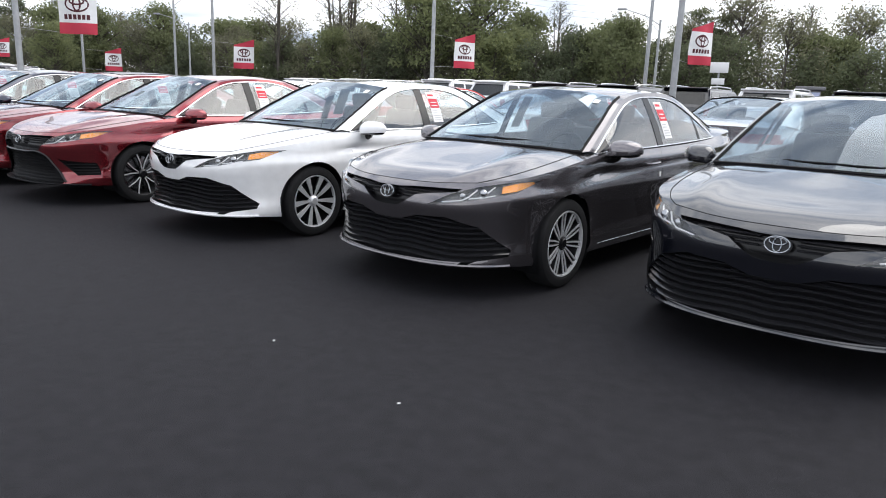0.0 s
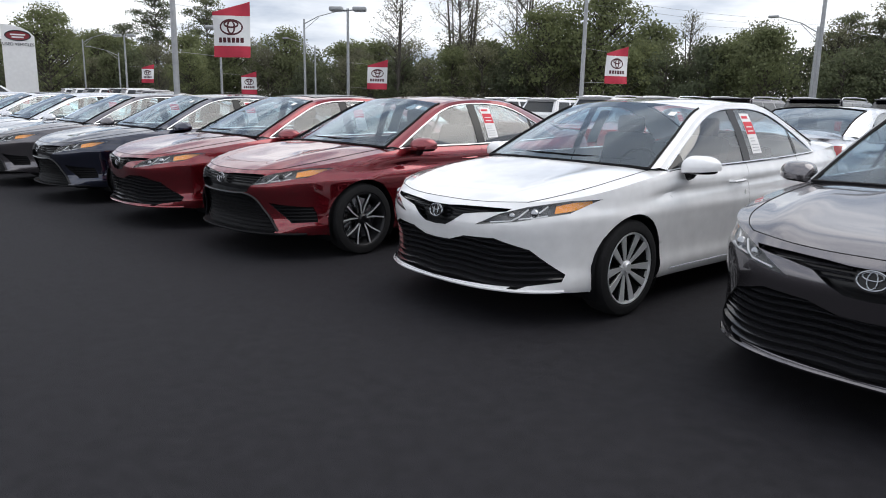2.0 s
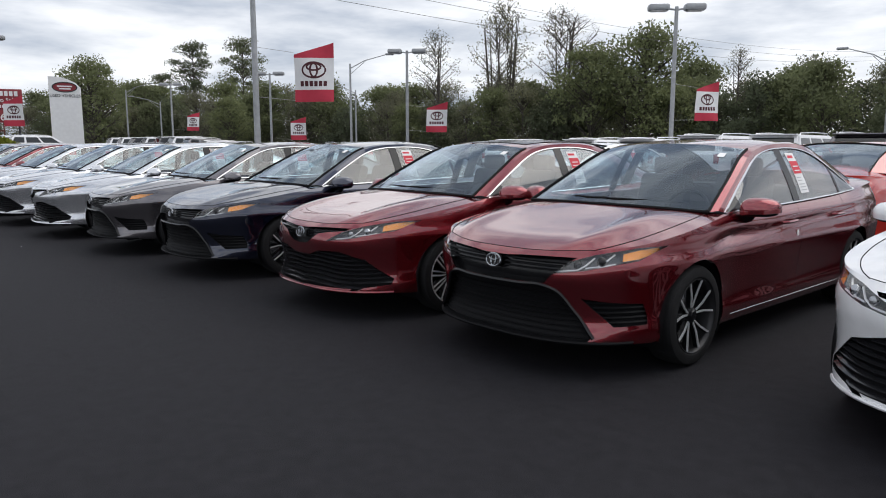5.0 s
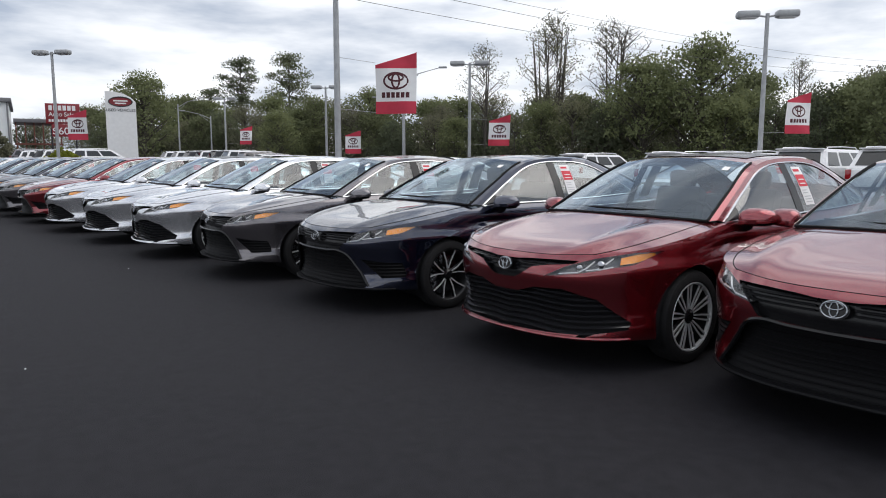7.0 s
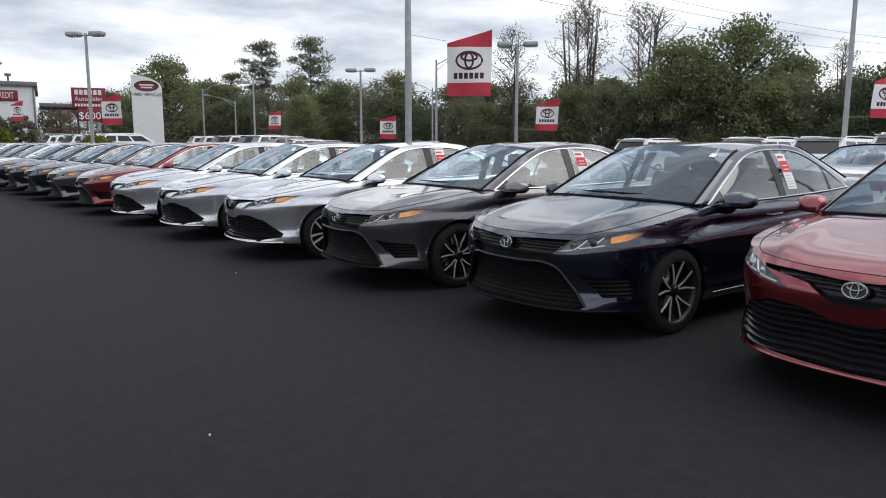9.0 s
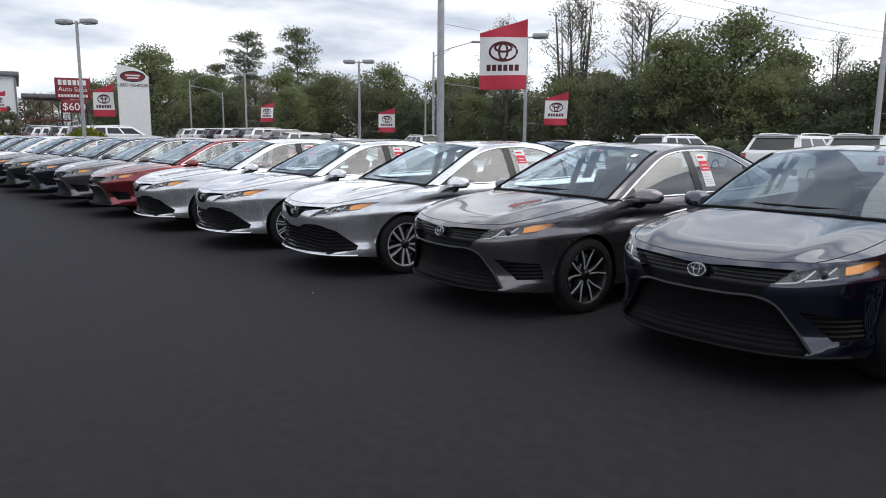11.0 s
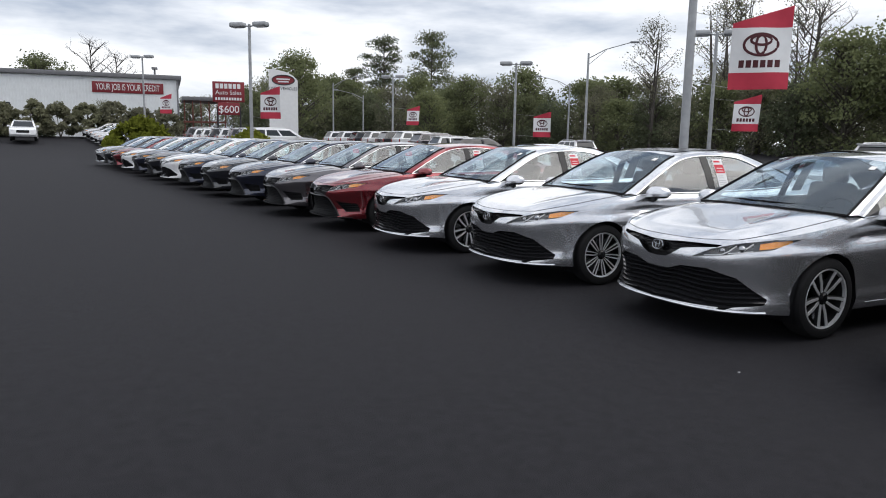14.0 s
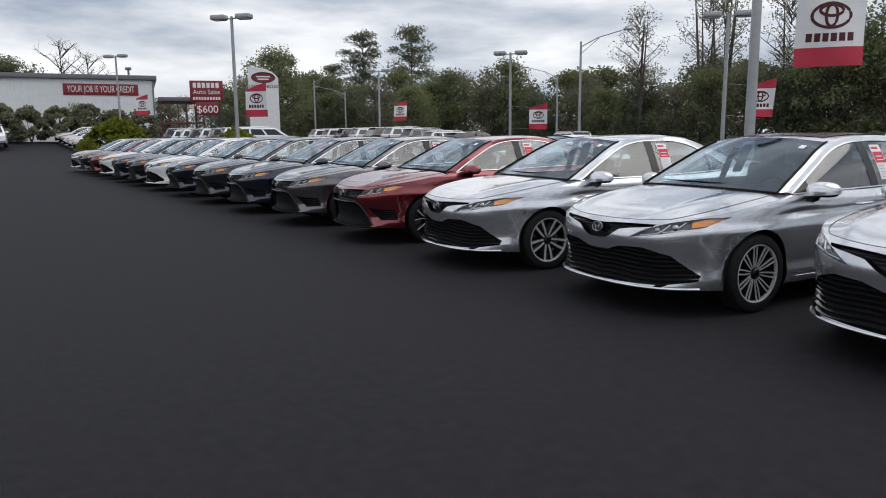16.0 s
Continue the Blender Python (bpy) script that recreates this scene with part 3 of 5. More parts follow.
        # handles
        for hy in (2.30, 3.26):
            bm = bmesh.new()
            hx = float(np.interp(hy, OUT[:, 1], OUT[:, 0])) - float(IN_SIDE(0.83))
            tube(bm, [(s * (hx - 0.008), hy - 0.10, 0.832), (s * (hx + 0.026), hy - 0.08, 0.834), (s * (hx + 0.030), hy, 0.836), (s * (hx + 0.026), hy + 0.08, 0.838), (s * (hx - 0.008), hy + 0.10, 0.838)], 0.012, 6)
            part("door_handle", bm, PAINTS["white"], car)
        if s > 0:
            bm = bmesh.new()
            hx = float(np.interp(2.44, OUT[:, 1], OUT[:, 0])) - float(IN_SIDE(0.73))
            box(bm, hx - 0.002, hx + 0.004, 2.425, 2.455, 0.70, 0.76)
            part("door_tag", bm, M_WHITE, car, "small white paper tag", smooth=0)
        # bright sill strip
        bm = bmesh.new()
        tube(bm, [(s * (float(np.interp(y, OUT[:, 1], OUT[:, 0])) - 0.022), y, 0.262) for y in np.linspace(1.42, 3.36, 16)], 0.008, 5)
        part("sill_strip", bm, M_CHROME, car, "bright strip along the sill")
        # window sticker in the rear window
        def patch(y0, y1, v0, v1, out):
            g = []
            for y in np.linspace(y0, y1, 4):
                a, b = belt(y), yy(dl, y)
                b[1] = y
                g.append([a + (b - a) * v + np.array((0.012 * math.sin(math.pi * v) + out, 0, 0)) for v in np.linspace(v0, v1, 6)])
            bm = bmesh.new()
            grid_faces(bm, np.array(g) * (s, 1, 1))
            return bm
        paper = part("price_sticker", patch(2.645, 2.80, 0.13, 0.90, 0.003), M_WHITE, car, "white paper with a red block")
        part("red_block", patch(2.65, 2.795, 0.50, 0.74, 0.005), M_REDPRINT, paper)
        part("red_block", patch(2.66, 2.76, 0.80, 0.85, 0.005), M_REDPRINT, paper)
        for v in (0.18, 0.235, 0.29, 0.36, 0.415):
            part("text_bar", patch(2.665, 2.775 - 0.03 * (v > 0.3), v, v + 0.018, 0.005), M_PRINT, paper)
        for v in (0.55, 0.63):
            part("text_bar", patch(2.675, 2.77, v, v + 0.02, 0.007), M_WHITE, paper)
    # nose
    for key, b in pieces.items():
        if key == "headlight":
            continue
        for v in b.verts:
            v.co.y += 0.045
        walls = [e for e in b.edges if e.is_boundary and not all(v.co.x < 0.001 for v in e.verts)]
        r = bmesh.ops.extrude_edge_only(b, edges=walls)
        for v in r["geom"]:
            if isinstance(v, bmesh.types.BMVert):
                v.co.y -= 0.047
        if key == "side_intake":
            for bb in (b, flipped(b)):
                part(key, bb, M_TRIM, car)
        else:
            part(key, mirror_x(b), M_TRIM if key == "lower_grille" else M_BLACK, car, "black plastic grille")
    # slats
    for key, poly in GRILLES[style].items():
        px, pz = np.array(poly).T
        zs = {"lower_grille": np.linspace(0.275, 0.535, 8) if style == "wide" else np.linspace(0.262, 0.545, 10),
              "upper_grille": np.array((0.668, 0.692, 0.716)) if style == "wide" else np.array((0.665, 0.69, 0.715)), "side_intake": np.linspace(0.36, 0.48, 5)}[key]
        for z in zs:
            cross = []
            for i in range(len(poly)):
                (ax, az), (bx, bz) = poly[i], poly[(i + 1) % len(poly)]
                if (az > z) != (bz > z):
                    cross.append(ax + (bx - ax) * (z - az) / (bz - az))
            cross = sorted(c for c in cross if c > 0.01)
            if not cross:
                continue
            x0, x1 = (cross[0], cross[-1]) if key == "side_intake" else (0.0, cross[-1])
            if key == "upper_grille" and x0 == 0:
                x0 = 0.09
            for s in (1, -1) if (x0 > 0) else (0,):
                xs = np.linspace(x0, x1, 14) * s if s else np.linspace(-x1, x1, 28)
                thick, deep = {"lower_grille": (0.0075, 0.030) if style == "wide" else (0.003, 0.012), "upper_grille": (0.004, 0.02), "side_intake": (0.005, 0.02)}[key]
                bm = bmesh.new()
                dip = lambda x: (0.010 * math.sin(abs(x) * 9) if style == "wide" and key == "lower_grille" else 0)
                deep_set = 0.026 if style == "sport" and key == "lower_grille" else 0.0
                prof = [(0.003 + deep_set, -thick * 0.3), (0.004 + deep_set, -thick * 0.9), (deep + deep_set, -thick), (deep + deep_set, thick * 1.5)]
                rows = [[(x, front_y(x, z) + a, z + b + dip(x)) for a, b in [*prof, prof[0]]] for x in xs]
                grid_faces(bm, rows)
                part("grille_slat", bm, M_SLAT if style == "wide" else M_TRIM, car)
    if style == "sport":
        for s in (1, -1):
            rail = spline([(0.0, 0.563), (0.22, 0.566), (0.37, 0.570), (0.45, 0.545), (0.54, 0.43), (0.655, 0.265)], 26)
            part("grille_frame", tube(bmesh.new(), [(s * x, front_y(x, z) - 0.003, z) for x, z in rail], 0.013, 6), M_BLACK, car, "gloss black grille frame")
    yb = front_y(0, 0.685)
    emblem(car, yb - 0.004, 0.685)
    # headlights: dark bowl, bright pieces, amber corner, clear lens
    lens = pieces["headlight"]
    for s in (1, -1):
        l_b = lens.copy() if s > 0 else flipped(lens)
        bowl = l_b.copy()
        for v in bowl.verts:
            v.co.y += 0.05
            v.co.x -= 0.02 * s
        walls = [e for e in bowl.edges if e.is_boundary]
        r = bmesh.ops.extrude_edge_only(bowl, edges=walls)
        for v in r["geom"]:
            if isinstance(v, bmesh.types.BMVert):
                v.co.y -= 0.049
                v.co.x += 0.02 * s
        hl = part("headlight", bowl, M_BOWL, car, "clear headlight with an amber corner")
        fp = lambda x, z, d: (s * x, front_y(x, z) + d, z)
        bm = bmesh.new()
        poly = [(0.755, 0.726), (0.805, 0.738), (0.858, 0.799), (0.80, 0.790), (0.745, 0.768)]
        bm.faces.new([bm.verts.new(fp(x, z, 0.012)) for x, z in poly])
        part("turn_signal", bm, M_AMBER, hl, "amber turn signal", smooth=0)
        bm = bmesh.new()
        for pts in ([(0.44, 0.655), (0.56, 0.672), (0.60, 0.70), (0.63, 0.745)], [(0.60, 0.685), (0.655, 0.695), (0.69, 0.73), (0.71, 0.765)], [(0.66, 0.692), (0.73, 0.712)]):
            tube(bm, [fp(x, z, 0.018) for x, z in pts], 0.0055, 6)
        part("reflector", bm, M_ALLOY, hl)
        for x, z, r0 in ((0.665, 0.722, 0.030), (0.555, 0.70, 0.026)):
            bm = bmesh.new()
            bmesh.ops.create_uvsphere(bm, u_segments=14, v_segments=8, radius=r0, matrix=Matrix.Translation(fp(x, z, 0.03)))
            part("projector", bm, M_BADGE if style == "wide" else M_DARKMETAL, hl)
        part("lens", l_b, M_CLEAR, hl).visible_shadow = False
    # tail lights
    for s in (1, -1):
        bm = bmesh.new()
        rows = []
        for z in np.linspace(0.86, 0.98, 6):
            p = np.array([shell_point(i, z) for i in range(60, 121)])
            rows.append([(s * x, np.interp(-x, -p[30:, 0], p[30:, 1]) + 0.006, z) for x in np.linspace(0.36, 0.84, 14)])
        grid_faces(bm, rows)
        part("tail_light", bm, M_RED_LENS, car, "red tail light")
    # lower lip
    bm = bmesh.new()
    lip = [(x, front_y(x, 0.238) - 0.008, 0.238) for x in np.linspace(-0.80, 0.80, 40)]
    tube(bm, lip, 0.011, 6)
    part("front_lip" if style == "wide" else "black_lip", bm, PAINTS["white"] if style == "wide" else M_TRIM, car)
    # cabin
    bm = bmesh.new()
    box(bm, -0.70, 0.70, 1.15, 1.62, 0.70, 0.935, 0.05)
    box(bm, -0.14, 0.14, 1.5, 2.4, 0.4, 0.72, 0.03)
    part("dashboard", bm, M_TRIM, car)
    for x in (-0.36, 0.36):
        bm = bmesh.new()
        box(bm, x - 0.25, x + 0.25, 2.0, 2.5, 0.45, 0.62, 0.05)
        box(bm, x - 0.24, x + 0.24, -0.06, 0.09, 0.0, 0.62, 0.05, pose(0, 2.5, 0.55, -16))
        box(bm, x - 0.13, x + 0.13, 2.64, 2.74, 1.14, 1.30, 0.035)
        part("front_seat", bm, M_CLOTH, car)
    bm = bmesh.new()
    box(bm, -0.62, 0.62, 3.0, 3.4, 0.45, 0.62, 0.05)
    box(bm, -0.62, 0.62, 3.36, 3.5, 0.55, 1.05, 0.05, None)
    part("rear_seat", bm, M_CLOTH, car)
    bm = bmesh.new()
    tube(bm, [(0.36 + 0.18 * math.cos(a), 1.72 + 0.07 * math.sin(a), 0.90 + 0.16 * math.sin(a)) for a in np.linspace(0, 2 * math.pi, 25)[:-1]], 0.014, 6, closed=True)
    box(bm, 0.22, 0.50, 1.70, 1.74, 0.88, 0.93, 0.01)
    part("steering_wheel", bm, M_TRIM, car)
    for wy in WHEEL_Y:
        for s in (1, -1):
            wheel(wheels, car, s * 0.905, wy)
    return car


PAINTED = ("body", "front_body", "rear_body", "sill", "hood", "fender_top", "front_door", "rear_door", "trunk_lid", "roof_pillar", "roof", "door_mirror", "door_handle", "front_lip")


def repaint(car, colour):
    for o in car.children_recursive:
        if o.name.split(".")[0] in PAINTED:
            o.material_slots[0].link = "OBJECT"
            o.material_slots[0].material = PAINTS[colour]


def swap(car, name, mat):
    for o in car.children_recursive:
        if o.name.split(".")[0] == name:
            o.material_slots[0].link = "OBJECT"
            o.material_slots[0].material = mat


# ---- the place ----
bm = bmesh.new()
ease = lambda v: (lambda c: c * c * (3 - 2 * c))(min(max(v, 0.0), 1.0))
# the far lot lies a little higher than the row and climbs towards the hedge
ground_z = lambda x, y: max(0.45 * ease((-53 - x) / 8) * ease((y - 4) / 6), 1.2 * min(max((-62 - x) / 26, 0.0), 1.0) ** 1.5 * ease((24 - y) / 10))
xs = [-900, -500, -250, *range(-180, -36, 4), -20, 0, 40, 120, 400, 900]
ys = [-900, -400, -150, -60, -20, *range(-4, 64, 4), 100, 200, 500, 900]
grid_faces(bm, [[(x, y, ground_z(x, y)) for y in ys] for x in xs])
tagged(part("ground", bm, M_ASPHALT), "smooth dark asphalt of the car lot", "ground", kind="structure")

TURN = -5.0
TURNS = {1: -6.0, 2: -6.0, 3: -3.0, 4: -4.0, 5: -3.5, 6: -7.0, 7: -7.0, 8: -6.5, 9: -7.0}
ROW = [("wide", "wide", "black"), ("wide", "turbine", "grey"), ("wide", "cover", "white"), ("sport", "sport", "red"), ("wide", "turbine", "red"), ("sport", "sport", "blue"),
       ("sport", "sport", "grey"), ("wide", "wide", "silver"), ("wide", "turbine", "silver"), ("wide", "wide", "silver"), ("sport", "sport", "red"), ("sport", "sport", "grey"),
       ("sport", "sport", "blue"), ("sport", "sport", "black"), ("sport", "sport", "blue"), ("wide", "cover", "white"), ("sport", "sport", "black"), ("sport", "sport", "blue"),
       ("wide", "wide", "white"), ("sport", "sport", "red"), ("sport", "sport", "black"), ("wide", "wide", "silver")]
NOSE = {0: (0.05, 0.0), 1: (-2.44, 0.01), 2: (-4.99, 0.09), 3: (-7.60, 0.04), 4: (-9.73, 0.03), 5: (-12.17, 0.02), 6: (-14.58, 0.03), 7: (-16.97, 0.0), 8: (-19.36, 0.0), 9: (-21.80, -0.01)}
TEXT = {"black": "glossy black", "grey": "metallic dark grey", "white": "clean white", "red": "metallic dark red", "blue": "metallic dark blue", "silver": "metallic silver", "scarlet": "bright red"}
made = {}
for k, (style, wheels, colour) in enumerate(ROW):
    x, y = NOSE.get(k, (-21.80 - 2.42 * (k - 9), 0.03))
    here = pose(x, y, 0, 0, 0, TURNS.get(k, TURN))
    roofed = k in (4, 8)
    if (style, wheels, roofed) not in made:
        made[style, wheels, roofed] = car = sedan(style, wheels, roofed)
        car.matrix_basis = here
    else:
        car = copy_thing(made[style, wheels, roofed], here)
    repaint(car, colour)
    kind = "sporty black mesh grille" if style == "sport" else "wide slatted grille"
    tagged(car, f"{TEXT[colour]} four-door saloon with a {kind}", "car", "saloons parked in a row")


# ---- further cars ----
def quad_panel(bm, a, b, c, d, u0, u1, v0, v1, out, n=2):
    """A panel on the quad a b c d (a-b below, d-c above), in fractions, lifted off it along its normal."""
    a, b, c, d = (Vector(p) for p in (a, b, c, d))
    nrm = (b - a).cross(d - a).normalized() * out
    at = lambda u, v: (a * (1 - u) + b * u) * (1 - v) + (d * (1 - u) + c * u) * v
    bm.faces.new([bm.verts.new(at(u, v) + nrm) for u, v in ((u0, v0), (u1, v0), (u1, v1), (u0, v1))])


def suv(name="suv"):
    """A boxy estate, tail at y = 0, driving towards +y."""
    car = new(name)
    bm = bmesh.new()
    prof = [(0.02, 0.42), (0.0, 0.62), (0.03, 1.06), (0.12, 1.10), (3.55, 1.08), (4.55, 0.98), (4.72, 0.85), (4.75, 0.5), (4.6, 0.34), (0.2, 0.34)]
    rows = [[(x, y + bow * (0.06 if y < 1 else -0.10 if y > 4 else 0), z) for y, z in prof] for x, bow in ((-0.93, 1), (-0.90, 0.4), (-0.6, 0), (0, 0), (0.6, 0), (0.90, 0.4), (0.93, 1))]
    v = grid_faces(bm, [[*r, r[0]] for r in rows])
    bmesh.ops.remove_doubles(bm, verts=bm.verts, dist=0.001)
    for i in (0, -1):
        bm.faces.new([w for w in v[i][:-1] if w.is_valid])
    part("body", bm, PAINTS["white"], car)
    lo = [(-0.90, 0.10, 1.09), (0.90, 0.10, 1.09), (0.90, 3.55, 1.07), (-0.90, 3.55, 1.07)]
    hi = [(-0.72, 0.42, 1.62), (0.72, 0.42, 1.62), (0.72, 2.75, 1.60), (-0.72, 2.75, 1.60)]
    bm = bmesh.new()
    a, b = [bm.verts.new(p) for p in lo], [bm.verts.new(p) for p in hi]
    for i in range(4):
        bm.faces.new((a[i], a[(i + 1) % 4], b[(i + 1) % 4], b[i]))
    bm.faces.new(b)
    bmesh.ops.bevel(bm, geom=[e for e in bm.edges if not e.is_boundary], offset=0.05, segments=2, affect="EDGES")
    part("cabin", bm, PAINTS["white"], car)
    for key, i, u0, u1, v0, v1 in (("rear_window", 0, 0.09, 0.91, 0.14, 0.84), ("windshield", 2, 0.08, 0.92, 0.06, 0.90)):
        bm = bmesh.new()
        quad_panel(bm, lo[i], lo[i + 1], hi[i + 1], hi[i], u0, u1, v0, v1, 0.006)
        part(key, bm, M_TINTED, car, "dark tinted glass", smooth=0)
    for i in (1, 3):
        for u0, u1 in ((0.05, 0.27), (0.31, 0.58), (0.62, 0.92)):
            if i == 3:
                u0, u1 = 1 - u1, 1 - u0
            bm = bmesh.new()
            quad_panel(bm, lo[i], lo[(i + 1) % 4], hi[(i + 1) % 4], hi[i], u0, u1, 0.12, 0.82, 0.006)
            part("side_window", bm, M_TINTED, car, smooth=0)
    bm = bmesh.new()
    box(bm, -0.70, 0.70, 0.28, 0.46, 1.60, 1.635, 0.012)
    part("spoiler", bm, PAINTS["white"], car)
    for s in (1, -1):
        bm = bmesh.new()
        tube(bm, [(s * 0.66, 0.6, 1.60), (s * 0.66, 0.68, 1.66), (s * 0.66, 1.6, 1.68), (s * 0.66, 2.5, 1.66), (s * 0.66, 2.6, 1.60)], 0.018, 6)
        part("roof_rail", bm, M_ALLOY, car)
        bm = bmesh.new()
        box(bm, s * 0.83 - 0.08, s * 0.83 + 0.08, 0.0, 0.12, 0.80, 1.07, 0.02)
        part("tail_light", bm, M_RED_LENS, car)
        bm = bmesh.new()
        box(bm, s * 0.72 - 0.17, s * 0.72 + 0.17, 4.50, 4.66, 0.76, 0.90, 0.03)
        part("headlight", bm, M_CHROME, car)
        bm = bmesh.new()
        box(bm, s * 1.02 - 0.10, s * 1.02 + 0.10, 3.1, 3.24, 1.08, 1.24, 0.03)
        part("door_mirror", bm, PAINTS["white"], car)
        for y in (0.95, 3.75):
            wheel("cover", car, s * 0.94, y)
    bm = bmesh.new()
    box(bm, -0.45, 0.45, 4.66, 4.74, 0.55, 0.84, 0.02)
    part("grille", bm, M_BLACK, car)
    bm = bmesh.new()
    box(bm, -0.92, 0.92, -0.06, 0.12, 0.42, 0.62, 0.03)
    part("rear_bumper", bm, M_TRIM, car)
    return car


PAINTED = PAINTED + ("cabin", "spoiler")
first_suv = None


def park_suv(x, y, turn, colour, group, tall=1.0):
    global first_suv
    here = pose(x, y, ground_z(x, y), 0, 0, turn) @ Matrix.Diagonal((1, 1, tall, 1))
    if first_suv is None:
        first_suv = car = suv()
        car.matrix_basis = here
    else:
        car = copy_thing(first_suv, here)
        car.matrix_basis = here
    repaint(car, colour)
    return tagged(car, f"{TEXT[colour]} boxy estate with dark windows and roof rails", "car", group)


for x, colour in ((1.3, "grey"), (-1.1, "black"), (-3.5, "white"), (-5.8, "black"), (-8.0, "black"), (-10.4, "grey"), (-12.7, "white"), (-15.0, "white"), (-17.2, "white"), (-19.5, "white")):
    park_suv(x, 18.2, -5, colour, "estates parked tail-on", 1.06 if x > -16 else 1.0)
park_suv(-25.9, 21.5, -5, "white", "")
for x, y, style, colour, turn in ((-1.75, 5.75, "wide", "silver", 175), (-4.9, 5.9, "wide", "silver", 175), (-7.75, 5.6, "sport", "scarlet", 175), (-12.1, 5.9, "wide", "white", 175), (-19.6, 6.1, "wide", "white", 175), (-28.0, 6.1, "wide", "white", 175)):
    car = copy_thing(made[style, "wide" if style == "wide" else "sport", False], pose(x, y, 0, 0, 0, turn) @ pose(0, -4.88, 0))
    repaint(car, colour)
    tagged(car, f"{TEXT[colour]} saloon parked tail-on behind the row", "car", "saloons parked tail-on")
rng = random.Random(4)
for i in range(5):
    car = copy_thing(made["wide", "wide", False], pose(-75.5 - 2.6 * i, 3.4, ground_z(-75.5 - 2.6 * i, 3.4), 0, 0, -5))
    repaint(car, ("silver", "white", "white", "silver", "white", "silver", "white")[i])
    tagged(car, f"{TEXT['white' if i % 3 else 'silver']} saloon in a far row", "car", "far saloons")
for i, (x, y, turn, colour) in enumerate([(-88, -4.5, -92, "grey"), (-88, -7.6, -90, "blue"), (-86, -1.2, -95, "white"), (-88, -10.6, -90, "black")]):
    park_suv(x + 3, y, turn, colour, "estates before the hedge")
for i in range(8):
    park_suv(-60.5 - 2.5 * i, 10.5, -8, ("white", "white", "grey", "white", "black", "white", "white", "grey")[i], "far estates by the shrubs")
for i in range(9):
    park_suv(-53.0 - 2.6 * i, 22.0, -8, ("black", "white", "grey", "white", "black", "white", "black", "white", "white")[i], "far estates under the pylon")
park_suv(-74, 33, 70, "silver", "")
park_suv(-50, 31.5, 75, "white", "")


# ---- lamp posts and banners ----
M_POLE = grain(material("galvanised_steel", (0.36, 0.37, 0.38), 0.5, 0.4), 8, 0.10, coarse=0.1)
M_FLAG_RED = grain(material("banner_red", (0.50, 0.035, 0.065), 0.75), 5, 0.06)
M_FLAG_WHITE = grain(material("banner_white", (0.76, 0.76, 0.76), 0.75), 5, 0.04)
M_FLAG_INK = material("banner_ink", (0.07, 0.01, 0.015), 0.7)


def lamp_post(x, y, height=7.0, wide=0.085):
    post = thing("lamp_post", "grey steel lamp post with two flat lamp heads", "lamp post", "lamp posts of the lot")
    post.matrix_basis = pose(x, y, ground_z(x, y) * 0.9, 0, 0, 40)
    bm = bmesh.new()
    tube(bm, [(0, 0, 0.3), (0, 0, height * 0.5), (0, 0, height)], [wide * 1.1, wide, wide * 0.8], 12)
    part("pole", bm, M_POLE, post)
    bm = bmesh.new()
    tube(bm, [(0, 0, 0), (0, 0, 0.42)], 0.25, 16)
    part("foot", bm, M_KERB, post, "round concrete foot")
    for s in (1, -1):
        bm = bmesh.new()
        tube(bm, [(0, 0, height - 0.12), (s * 0.35, 0, height - 0.06)], 0.035, 8)
        part("arm", bm, M_POLE, post)
        bm = bmesh.new()
        box(bm, s * 0.66 - 0.38, s * 0.66 + 0.38, -0.23, 0.23, height - 0.15, height + 0.09, 0.07)
        h = part("lamp_head", bm, M_POLE, post)
        bm = bmesh.new()
        box(bm, s * 0.66 - 0.28, s * 0.66 + 0.28, -0.16, 0.16, height - 0.17, height - 0.145, 0.008)
        part("diffuser", bm, M_FLAG_WHITE, h)
    return post


